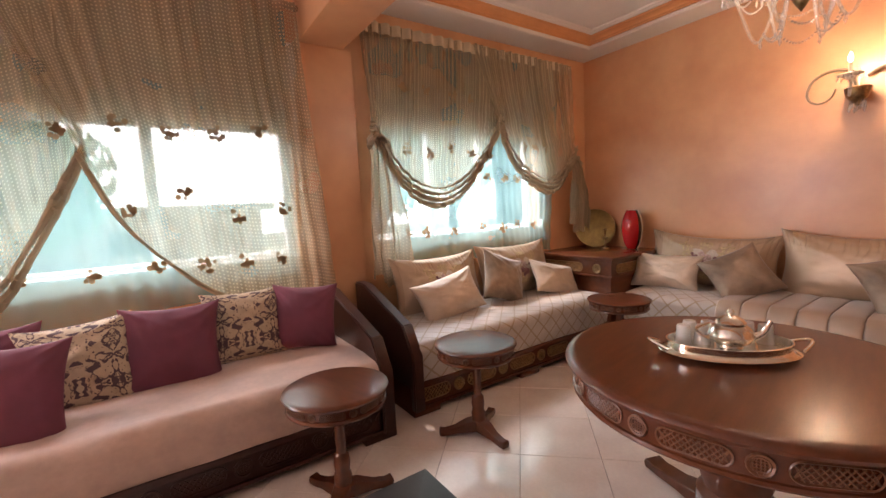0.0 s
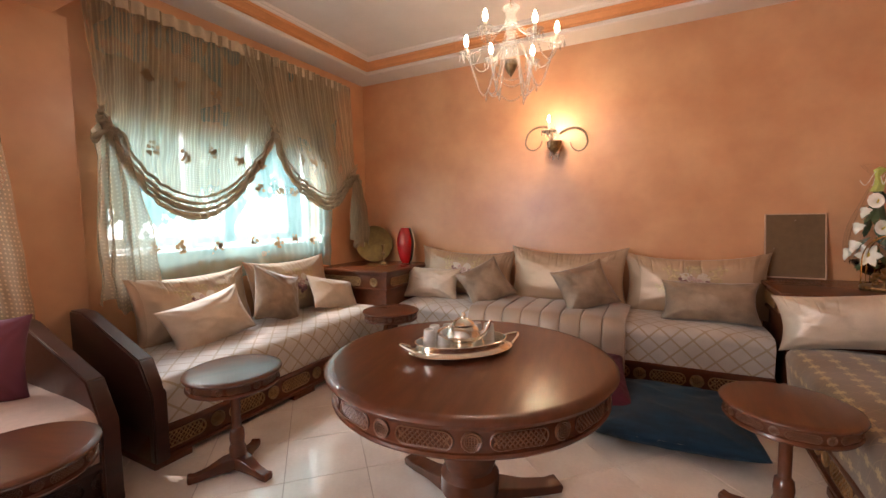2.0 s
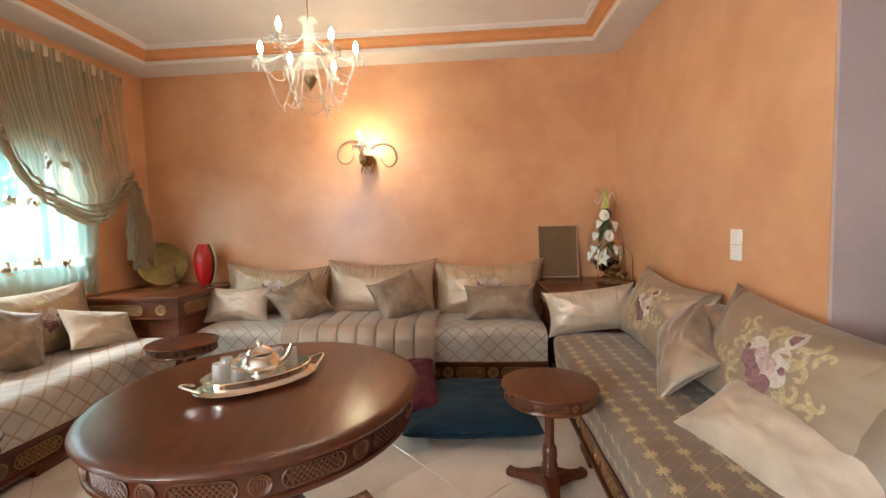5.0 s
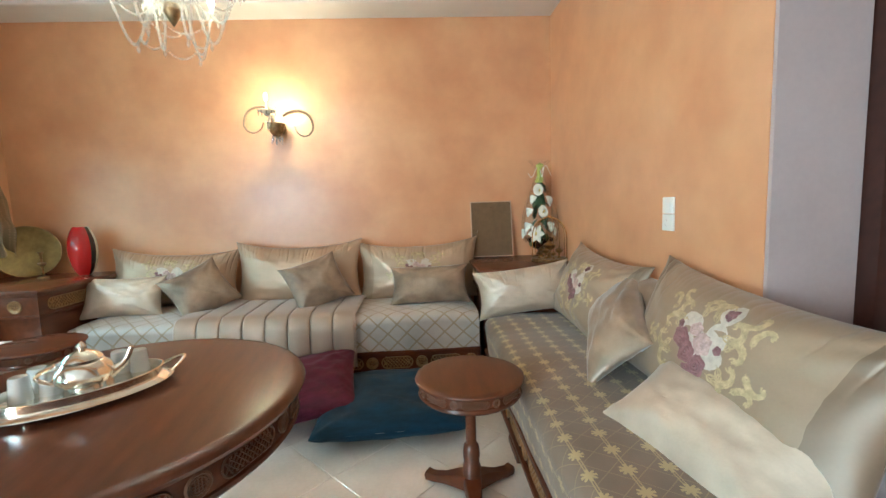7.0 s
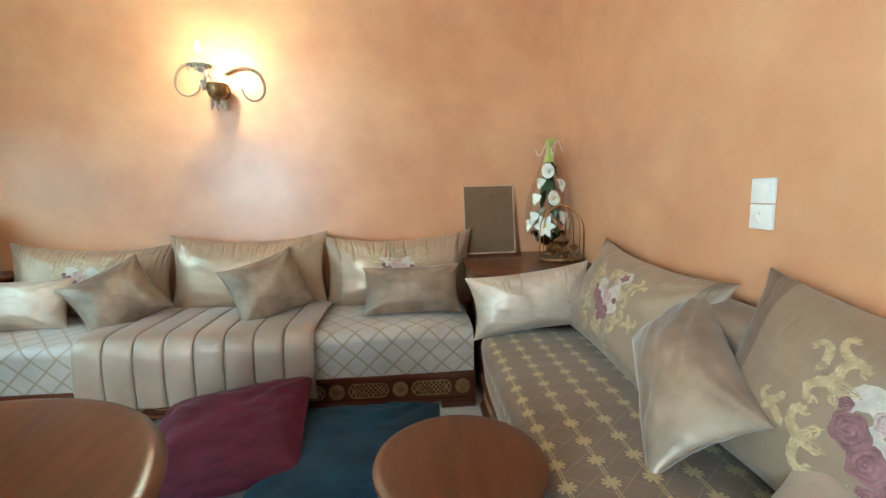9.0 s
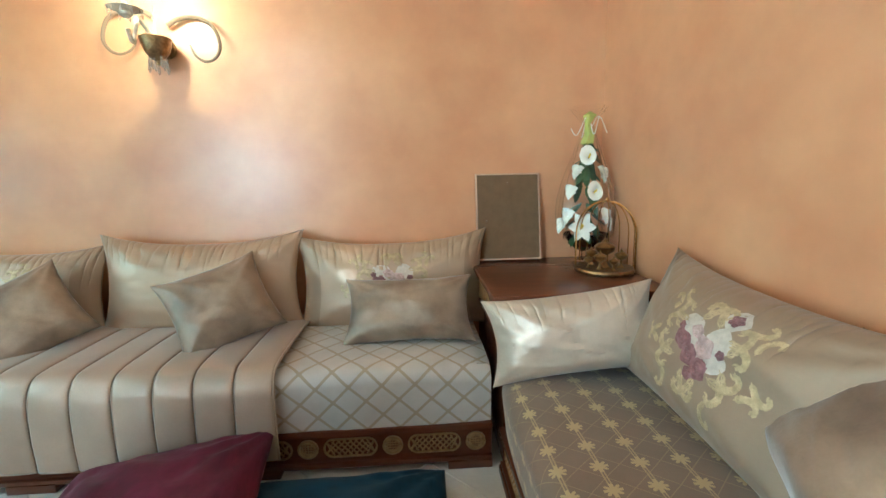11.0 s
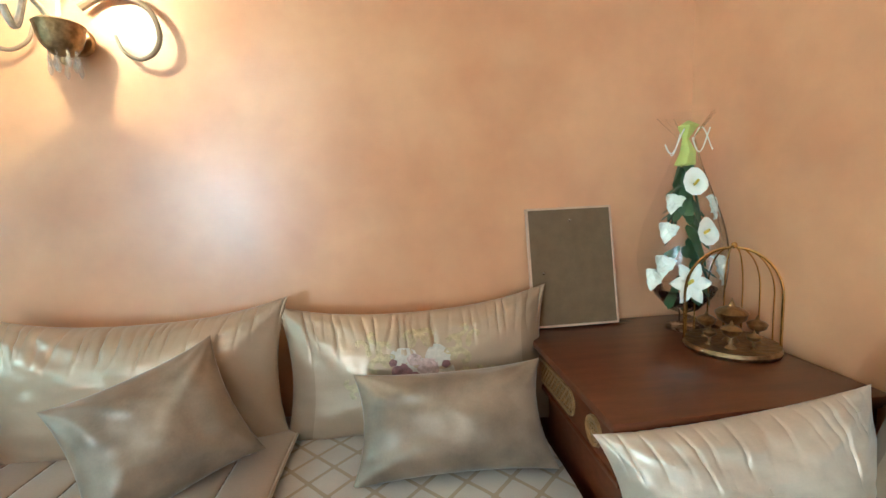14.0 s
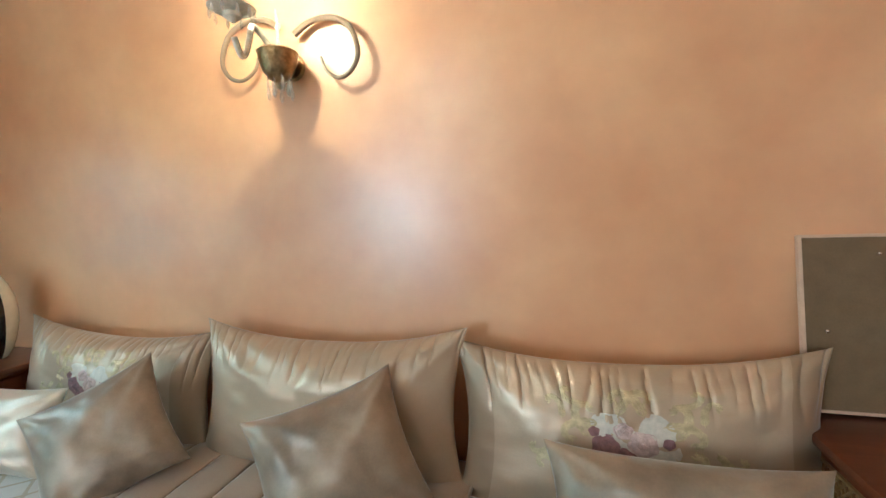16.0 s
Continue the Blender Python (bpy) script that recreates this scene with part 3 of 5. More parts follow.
def poly(pts, t):
    k = t * (len(pts) - 1)
    i = min(int(k), len(pts) - 2)
    s = k - i
    p = [Vector(pts[max(0, min(len(pts) - 1, i + d))]) for d in (-1, 0, 1, 2)]
    return 0.5 * (2 * p[1] + (p[2] - p[0]) * s + (2 * p[0] - 5 * p[1] + 4 * p[2] - p[3]) * s * s + (3 * p[1] - p[0] - 3 * p[2] + p[3]) * s * s * s)


throw = thing("quilted_throw", (0, 0, 0), "champagne satin quilted throw with stitched channels over the banquette", "throw")
QN, QX0, QX1 = 8, 1.56, 2.71
for k in range(QN):
    xa, xb = QX0 + (QX1 - QX0) * k / QN, QX0 + (QX1 - QX0) * (k + 1) / QN
    ch_ = part("quilted_channel", grid(bmesh.new(), lambda u, v: quilt(xa + (xb - xa) * u, math.sin(math.pi * u), v), 16, 60, lambda u, v: (u * 0.14, v * 0.9)), M_QUILT, throw)
    ch_.modifiers.new("thickness", "SOLIDIFY").thickness = 0.008
    bm = bmesh.new()
    if k:
        for j in range(62):
            v = j / 62
            tube(bm, [quilt(xa, 0, v, 0.0022), quilt(xa, 0, v + 0.009, 0.0022)], 0.0012, 4)
        tagged(part("stitched_seam", bm, M_SEAM, ch_), "", "", "", "stuff")
part("hem_piping", tube(bmesh.new(), [quilt(QX1 + 0.002, 0, i / 60, 0.002) for i in range(61)], 0.005, 6), M_QUILT, throw)


# ---- cushions ----
class Pillow:
    def __init__(self, w, h, d, seed, soft=0.5, pinch=0.115, crease=0.008, pleats=0.0, dip=0.0):
        self.dip = dip or pinch
        self.w, self.h, self.d, self.seed, self.soft, self.pinch, self.crease, self.pleats = w, h, d, seed, soft, pinch, crease, pleats

    def at(self, u, v, side, lift=0.0):
        """A point of the cover, u and v from -1 to 1; side 1 is the front (towards -y)."""
        x = self.w / 2 * u * (1 - self.pinch * (1 - v * v))
        z = self.h / 2 * v * (1 - (self.dip if v > 0 else self.pinch) * (1 - abs(u) ** 2.4))
        t = max(0.0, (1 - abs(u) ** 2.8) * (1 - abs(v) ** 2.8)) ** (self.soft + 0.12)
        n = noise.noise(Vector((u * 1.6 + self.seed * 7, v * 1.6, side))) * 0.14
        e = noise.noise(Vector((u * 5 + self.seed, v * 5, side * 3))) * self.crease * 0.4
        for cu in (-1, 1):
            for cv in (-1, 1):
                du, dv = u - cu * 1.02, v - cv * 1.02
                r = math.hypot(du, dv)
                e += self.crease * 1.3 * math.exp(-1.5 * r) * math.sin(math.atan2(dv, du) * (11 + cu + 2 * cv) + self.seed * 2 + 2 * r) * min(1, r * 3) * t
        if self.pleats and v > -0.2:
            ph = u * 21 * self.w / 0.5 + 4.5 * noise.noise(Vector((u * 3, v * 0.7, self.seed))) + 1.5 * noise.noise(Vector((u * 9, v * 1.5, self.seed + 3)))
            k = math.floor(ph / math.pi + 0.5)
            run = 0.42 + 0.75 * noise.noise(Vector((k * 1.7, self.seed, 0)))
            deep = 0.55 + 0.9 * abs(noise.noise(Vector((k * 2.3, self.seed + 5, 0))))
            e -= self.pleats * 1.1 * deep * (1 - abs(math.sin(ph))) ** 2.2 * max(0.0, min(1.0, (v - 0.78 + run) * 1.6)) * t ** 0.35
        e += 0.5 * self.crease * abs(noise.noise(Vector((u * 3 + v * 5, v * 2 - u, self.seed + 9)))) * 3 * t
        return Vector((x, -side * (self.d / 2 * t * (1 + n) + e + lift), z))

    def mesh(self):
        n, m = (260, 38) if self.pleats else (52, 40)
        bm = bmesh.new()
        k = lambda a: math.sin((a - 0.5) * math.pi * 0.93) / math.sin(math.pi * 0.465)
        for side in (1, -1):
            grid(bm, lambda u, v: self.at(k(u), k(v), side), n, m, lambda u, v: (self.w * (u - 0.5), self.h * v))
        bmesh.ops.remove_doubles(bm, verts=bm.verts, dist=0.0008)
        bmesh.ops.recalc_face_normals(bm, faces=bm.faces)
        return bm

    def ribbon(self, bm, pts, width, lift=0.0015):
        """A flat stitched band along points (u, v) of the front."""
        ends = []
        for i, (u, v) in enumerate(pts):
            a, b = pts[max(i - 1, 0)], pts[min(i + 1, len(pts) - 1)]
            dx, dz = (b[0] - a[0]) * self.w, (b[1] - a[1]) * self.h
            k = math.hypot(dx, dz) or 1
            wd = width * (0.35 + 0.65 * math.sin(math.pi * (i + 0.4) / (len(pts) - 0.2)))
            u, v = max(-0.93, min(0.93, u)), max(-0.9, min(0.9, v))
            o = (-dz / k * wd / self.w, dx / k * wd / self.h)
            ends.append([bm.verts.new(self.at(u + s * o[0], v + s * o[1], 1, lift + (0.0008 if s == 0 else 0))) for s in (-1, 0, 1)])
        for a, b in zip(ends, ends[1:]):
            bm.faces.new((a[0], a[1], b[1], b[0]))
            bm.faces.new((a[1], a[2], b[2], b[1]))

    def disc(self, bm, u, v, r, lift=0.004, lobes=0, turn=0.0, sx=1.0):
        c = bm.verts.new(self.at(u, v, 1, lift + 0.0015))
        ring = []
        for i in range(14):
            a = 2 * math.pi * i / 14
            q = r * (1 + (0.10 * math.cos(lobes * a) if lobes else 0))
            x, z = q * sx * math.cos(a), q * math.sin(a)
            x, z = x * math.cos(turn) - z * math.sin(turn), x * math.sin(turn) + z * math.cos(turn)
            ring.append(bm.verts.new(self.at(u + x * 2 / self.w, v + z * 2 / self.h, 1, lift)))
        for i in range(14):
            bm.faces.new((c, ring[i], ring[(i + 1) % 14]))


def cushion(at, rot, size, material, label, seed, emb=None, group="banquette cushions", **kw):
    """rot: Euler degrees; the cushion's front looks along local -y, its middle is the origin."""
    p = Pillow(*size, seed, **kw)
    c = new("cushion")
    c.matrix_world = pose(*at, *rot)
    tagged(c, label, "cushion", group)
    part("cover", p.mesh(), material, c)
    if emb:
        embroider(p, c, seed, emb == "medal")
    return c


def leaf(p, bm, x, z, a, size, curl, width):
    """One curling, tapered stitched leaf from (x, z), in metres on the cover."""
    pts = []
    for i in range(8):
        t = i / 7
        pts.append((x * 2 / p.w, z * 2 / p.h))
        x, z, a = x + size / 7 * math.cos(a), z + size / 7 * math.sin(a), a + curl / 7
    p.ribbon(bm, pts, width)


def acanthus(p, c, x, z, a, size, flip, label=""):
    """A scrolling stem that winds into a volute, with leaves curling off it."""
    bm = bmesh.new()
    n, pts = 22, []
    for i in range(n):
        t = i / (n - 1)
        pts.append((x * 2 / p.w, z * 2 / p.h))
        if i % 2 == 1 and i < 20:
            for s, k in ((1, 0.9), (-1, 0.6)):
                leaf(p, bm, x, z, a + s * flip * 0.9, size * 0.55 * k * (1.1 - 0.5 * t), -s * flip * 1.9, 0.0075)
        x, z = x + size * 2.2 / n * (1 - 0.55 * t) * math.cos(a), z + size * 2.2 / n * (1 - 0.55 * t) * math.sin(a)
        a += flip * (0.06 + 0.42 * t * t)
    p.ribbon(bm, pts, 0.0065)
    part("gold_scroll", bm, M_GOLDTHREAD, c, label)


def stitched_rose(p, c, x, z, r, material, name, whorls=3.2, lift=0.002):
    """A raised round flower whose surface winds in petal-like ridges."""
    bm = bmesh.new()

    def f(u, v):
        q, w = 2 * math.pi * u, max(v, 0.02)
        rr = r * w * (1 + 0.09 * math.cos(5 * q + x * 90) * w)
        ridge = abs(math.sin(math.pi * (whorls * w + u + 0.12 * math.sin(3 * q))))
        return p.at((x + rr * math.cos(q)) * 2 / p.w, (z + rr * math.sin(q)) * 2 / p.h, 1, lift + 0.0045 * ridge * (1 - 0.6 * w) + 0.002 * (1 - w * w))
    grid(bm, f, 22, 9, close_u=True)
    bmesh.ops.recalc_face_normals(bm, faces=bm.faces)
    part(name, bm, material, c)


def embroider(p, c, seed, medal=False):
    """Gold scrollwork round a bunch of white petals and mauve roses; some have a white medallion."""
    R = min(p.w * 0.27, p.h * 0.56)
    for side in (-1, 1):
        A = lambda a: a if side > 0 else math.pi - a
        for k, th in enumerate((-1.25, -0.75, -0.25, 0.25, 0.75, 1.25)):
            x, z = R * 0.42 * math.cos(th) * side, R * 0.36 * math.sin(th)
            acanthus(p, c, x, z, A(th + (0.5 if k % 2 else -0.5)), R * 0.36, side * (1 if k % 2 else -1), "gold thread scroll" if side < 0 and k == 0 else "")
        for k, th in enumerate((-1.0, -0.5, 0.0, 0.5, 1.0)):
            x, z = R * 0.80 * math.cos(th) * side, R * 0.58 * math.sin(th)
            acanthus(p, c, x, z, A(th + (1.3 if k % 2 else -1.1)), R * 0.24, side * (-1 if k % 2 else 1))
    g = R / 0.24
    for x, z, r in ((-0.055, 0.055, 0.043), (0.058, 0.048, 0.045), (0.075, -0.012, 0.036), (0.0, 0.0, 0.05)):
        bm = bmesh.new()
        p.disc(bm, x * g * 2 / p.w, z * g * 2 / p.h, r * g, 0.0012, 3, x * 30)
        part("white_petal", bm, M_WHITETHREAD, c)
    for x, z, r, m in ((0.025, 0.01, 0.036, M_PALETHREAD), (-0.065, 0.0, 0.034, M_MAUVETHREAD), (-0.02, -0.035, 0.032, M_MAUVETHREAD), (0.035, -0.055, 0.033, M_MAUVETHREAD), (-0.02, 0.045, 0.024, M_PALETHREAD), (0.085, 0.015, 0.015, M_MAUVETHREAD), (0.0, -0.085, 0.02, M_MAUVETHREAD), (-0.09, 0.04, 0.014, M_MAUVETHREAD)):
        stitched_rose(p, c, x * g, z * g, r * g, m, "stitched_rose")
    if medal:
        bm = bmesh.new()
        p.disc(bm, 0.06 * g * 2 / p.w, 0.13 * g * 2 / p.h, 0.036 * g, 0.002, 4)
        part("white_medallion", bm, M_WHITETHREAD, c)
        for k in range(6):
            a = k * 1.257
            q = 0.013 * g if k < 5 else 0.0
            stitched_rose(p, c, 0.06 * g + q * math.cos(a), 0.13 * g + q * math.sin(a), 0.009 * g, M_MAUVETHREAD, "small_flower", 1.0, 0.0035)


# turn of the oblong cushion that lies aslant on the right banquette: its length and its height
ax, az = Vector((-0.236, -0.546, -0.184)).normalized(), Vector((0.129, -0.168, 0.17))
az = (az - ax * az.dot(ax)).normalized()
ASLANT = tuple(math.degrees(a) for a in Matrix((ax, az.cross(ax), az)).transposed().to_euler())

# back banquette: three large back cushions, four scatter cushions
BIGL = "large {} back cushion leaning on the wall"
cushion((1.27, 3.86, 0.66), (-10, 2, 0), (0.98, 0.46, 0.20), M_BAND, BIGL.format("champagne satin, rose embroidered"), 1, "rose", pinch=0.09, dip=0.25, pleats=0.018)
cushion((2.21, 3.85, 0.67), (-10, 0, 0), (0.97, 0.50, 0.22), M_SATIN, BIGL.format("plain champagne satin"), 2, pinch=0.09, dip=0.25, pleats=0.018)
cushion((3.13, 3.85, 0.655), (-10, -1, 0), (0.95, 0.48, 0.21), M_BAND, BIGL.format("champagne satin, rose embroidered"), 3, "rose", pinch=0.09, dip=0.25, pleats=0.018)
cushion((1.05, 3.60, 0.575), (-20, 1, 6), (0.54, 0.30, 0.15), M_SILVER_V, "oblong champagne velvet scatter cushion", 4)
cushion((1.582, 3.595, 0.601), (-36.9, -22.8, 40.2), (0.40, 0.40, 0.15), M_TAUPE, "taupe velvet scatter cushion tipped on its corner", 5)
cushion((2.399, 3.601, 0.625), (-32.9, -14.8, 31.3), (0.42, 0.385, 0.15), M_TAUPE, "taupe velvet scatter cushion tipped on its corner", 6)
cushion((3.207, 3.594, 0.579), (-34.7, -1.2, -2.6), (0.58, 0.31, 0.16), M_TAUPE, "oblong taupe crushed velvet scatter cushion", 7)
# right banquette
cushion((3.80, 3.20, 0.59), (-14, -7, -4), (0.62, 0.31, 0.18), M_SILVER_V, "oblong silvery velvet cushion before the corner cabinet", 8, pleats=0.014)
cushion((4.085, 2.80, 0.65), (-24, 3, -90), (0.86, 0.47, 0.22), M_BAND_TAUPE, BIGL.format("taupe satin, rose embroidered"), 9, "medal", pinch=0.09, dip=0.18, pleats=0.008)
cushion((4.13, 2.34, 0.61), (-16, 2, -88), (0.50, 0.42, 0.16), M_BROWN, "plain brown satin back cushion", 10)
cushion((3.985, 2.315, 0.615), ASLANT, (0.60, 0.32, 0.15), M_TAUPE, "oblong taupe velvet scatter cushion lying aslant on the seat", 11)
cushion((4.10, 1.80, 0.65), (-22, 4, -90), (0.98, 0.48, 0.24), M_BAND_TAUPE, BIGL.format("taupe satin, rose embroidered"), 12, "medal", pinch=0.09, dip=0.16, pleats=0.006)
cushion((3.95, 1.65, 0.505), (-56, 3, -78), (0.62, 0.36, 0.16), M_SILVER_V, "silvery velvet scatter cushion slumped on the seat", 13)
# left banquette
cushion((0.22, 1.92, 0.63), (-14, 0, 90), (0.78, 0.44, 0.2), M_BAND, BIGL.format("champagne satin, rose embroidered"), 14, "rose", pinch=0.08, dip=0.18, pleats=0.012)
cushion((0.22, 2.72, 0.64), (-14, 0, 90), (0.82, 0.46, 0.2), M_BAND, BIGL.format("champagne satin, rose embroidered"), 15, "rose", pinch=0.08, dip=0.18, pleats=0.012)
cushion((0.45, 1.86, 0.56), (-24, -10, 92), (0.54, 0.32, 0.16), M_SILVER_V, "oblong silvery velvet scatter cushion", 16)
cushion((0.40, 2.42, 0.61), (-22, 20, 88), (0.42, 0.40, 0.16), M_TAUPE, "grey taupe velvet scatter cushion tipped on its corner", 17)
cushion((0.46, 2.95, 0.54), (-34, 14, 84), (0.50, 0.30, 0.15), M_SILVER_V, "oblong silvery velvet scatter cushion", 18)
# rose banquette
PL = "square dusky plum cotton cushion"
cushion((0.42, 0.86, 0.60), (-10, 4, 70), (0.36, 0.38, 0.16), M_PLUM, PL, 20)
cushion((0.36, 0.56, 0.60), (-14, 0, 88), (0.42, 0.40, 0.15), M_DAMASK, "square cream cushion with dark damask pattern", 21)
cushion((0.46, 0.22, 0.58), (-16, 3, 92), (0.42, 0.42, 0.15), M_PLUM, PL, 22)
cushion((0.46, -0.12, 0.57), (-16, -4, 88), (0.42, 0.42, 0.15), M_DAMASK, "square cream cushion with dark damask pattern", 23)
cushion((0.40, -0.45, 0.58), (-14, 0, 90), (0.42, 0.42, 0.15), M_PLUM, PL, 24)
cushion((0.68, -0.33, 0.56), (-16, 3, 84), (0.42, 0.42, 0.16), M_PLUM, PL, 25)
# floor cushions
cushion((2.97, 2.82, 0.085), (-90, 0, 3), (0.76, 0.70, 0.18), M_BLUE, "flat petrol blue velvet floor cushion on the tiles", 30, group="floor cushions", soft=0.35, pinch=0.04, crease=0.012)
cushion((2.43, 2.91, 0.15), (-84, -6, 9), (0.66, 0.68, 0.17), M_WINE, "flat wine red velvet floor cushion on the tiles", 31, group="floor cushions", soft=0.35, pinch=0.04, crease=0.012)


# ---- corner cabinets ----
def corner_cabinet(at, turn, w, d, label):
    """Front corner at local (0, 0); the body fills x from 0 to w and y from 0 to d."""
    c = thing("corner_cabinet", at, label, "cabinet", "corner cabinets", turn)
    part("body", B(0.03, w, 0.03, d, 0.0, 0.55, bevel=0.004), M_WOOD, c)
    part("frieze", B(0.012, w, 0.012, d, 0.55, 0.672, bevel=0.004), M_WOOD, c)
    part("moulding", B(0.0, w, 0.0, d, 0.672, 0.69, bevel=0.006), M_WOOD, c)
    part("top", B(-0.02, w, -0.02, d, 0.69, 0.716, bevel=0.009), M_WOOD, c, "glossy reddish brown top")
    part("bead", B(0.004, w, 0.004, d, 0.542, 0.556, bevel=0.004), M_WOOD, c)
    carved_run(c, lambda a, h, o: Vector((0.01 + w / 2 + a, 0.010 - o, 0.612 + h)), w - 0.06, 0.075, 0.6)
    carved_run(c, lambda a, h, o: Vector((0.010 - o, 0.01 + d / 2 - a, 0.612 + h)), d - 0.06, 0.075, 0.6)
    return c


corner_cabinet((3.545, 3.285, 0), 0, 0.675, 0.70, "reddish wooden corner cabinet with carved frieze between the banquettes")
corner_cabinet((0.83, 3.20, 0), 90, 0.785, 0.82, "dark reddish wooden corner cabinet with carved frieze by the window")


# ---- tables ----
def carved_ring(parent, R, zc, h, n):
    for k in range(n):
        for name, off, mk in (("carved_panel", 0.0, lambda b, f: lattice_panel(b, f, 2 * math.pi * R / n * 0.62, h)), ("carved_rosette", 0.5, lambda b, f: rosette(b, f, h))):
            bm = bmesh.new()
            a0 = 2 * math.pi * (k + off) / n
            mk(bm, lambda s, q, o: Vector(((R + o) * math.cos(a0 + s / R), (R + o) * math.sin(a0 + s / R), zc + q)))
            part(name, bm, M_CARVE, parent)


def scroll_foot(bm, reach, width, height, ang):
    """A flat leg that sweeps outwards and ends in a scroll."""
    prof = [(0.0, height), (reach * 0.3, height * 0.9), (reach * 0.6, height * 0.55), (reach * 0.85, height * 0.42), (reach * 0.97, height * 0.5), (reach, height * 0.28), (reach * 0.98, 0.0), (reach * 0.8, 0.0), (reach * 0.55, height * 0.12), (0.0, height * 0.2)]
    half = [width * 0.75, width * 0.62, width * 0.45, width * 0.42, width * 0.42, width * 0.42, width * 0.42, width * 0.42, width * 0.48, width * 0.75]
    c, s = math.cos(ang), math.sin(ang)
    place = lambda r, q, z: (r * c - q * s, r * s + q * c, z)
    a = [bm.verts.new(place(r, q, z)) for (r, z), q in zip(prof, half)]
    b = [bm.verts.new(place(r, -q, z)) for (r, z), q in zip(prof, half)]
    k = len(prof)
    for i in range(k):
        j = (i + 1) % k
        bm.faces.new((a[i], a[j], b[j], b[i]))
    bm.faces.new(a[::-1])
    bm.faces.new(b)
    bmesh.ops.recalc_face_normals(bm, faces=bm.faces)
    bmesh.ops.bevel(bm, geom=bm.edges[:], offset=0.004, segments=1, affect="EDGES")
    return bm


def pedestal_table(name, at, R, h, apron, label, category, group="", turn=0.0, n=12, legs=3, wood=None):
    wood = wood or M_WOOD
    t = thing(name, at, label, category, group, turn)
    e = 0.02 if R > 0.4 else 0.012
    part("tabletop", lathe(bmesh.new(), [(0, h - 0.001), (R - 2 * e, h), (R - e, h - 0.002), (R - 0.2 * e, h - 0.5 * e), (R, h - 0.9 * e), (R - 0.3 * e, h - 1.5 * e), (R - 1.2 * e, h - 1.8 * e), (0, h - 1.8 * e)], 72), wood, t)
    r = R - 1.6 * e
    z1, z0 = h - 1.8 * e + 0.001, h - 1.8 * e - apron
    part("apron", lathe(bmesh.new(), [(r, z1), (r, z0 + 0.012), (r + 0.006, z0 + 0.009), (r + 0.008, z0), (r + 0.002, z0 - 0.008), (r - 0.02, z0 - 0.01), (r - 0.03, z1)], 72), wood, t)
    carved_ring(t, r + 0.001, (z0 + z1) / 2 + 0.003, apron * 0.62, n)
    q = 0.085 if R > 0.4 else 0.026
    b = 0.085 if R > 0.4 else 0.075
    part("column", lathe(bmesh.new(), [(q * 1.5, z1 - 0.01), (q * 1.1, z1 - 0.06), (q * 0.8, z1 - 0.1), (q * 0.8, h * 0.42), (q * 1.15, h * 0.40), (q * 1.3, h * 0.33), (q * 1.15, h * 0.26), (q * 1.4, h * 0.22), (q * 1.4, b * 0.8), (0, b * 0.8)], 24), wood, t)
    for k in range(legs):
        part("foot", scroll_foot(bmesh.new(), R * (0.72 if R > 0.4 else 1.0), R * (0.16 if R > 0.4 else 0.24), b, math.pi / legs + k * 2 * math.pi / legs), wood, t)
    return t


pedestal_table("round_table", (2.24, 1.782, 0), 0.56, 0.63, 0.085, "large round reddish wooden salon table with carved apron", "table", turn=100)
ST = "small round wooden pedestal table, carved apron"
s1 = pedestal_table("side_table", (1.21, 0.745, 0), 0.211, 0.49, 0.045, ST + ", dark brown", "side table", "small pedestal tables", 20, 8)
for x, y, a, lb in ((1.165, 1.505, 60, ST), (3.334, 2.164, 90, ST + ", reddish brown"), (1.12, 2.84, 10, ST + " near the corner cabinet")):
    tagged(copy_thing(s1, pose(x, y, 0, 0, 0, a)), lb)

# black box on the floor
bx = thing("box", (1.95, 0.60, 0), "black lacquered box with a hipped lid on the floor", "box")
part("body", B(-0.25, 0.25, -0.25, 0.25, 0.0, 0.33, bevel=0.006), M_BLACKBOX, bx)
bm = bmesh.new()
vs = [bm.verts.new(p) for p in ((-0.26, -0.26, 0.331), (0.26, -0.26, 0.331), (0.26, 0.26, 0.331), (-0.26, 0.26, 0.331), (0, -0.05, 0.37), (0, 0.05, 0.37))]
for f in ((0, 1, 4), (1, 2, 5, 4), (2, 3, 5), (3, 0, 4, 5), (3, 2, 1, 0)):
    bm.faces.new([vs[i] for i in f])
part("lid", bm, M_BLACKBOX, bx, smooth=False)


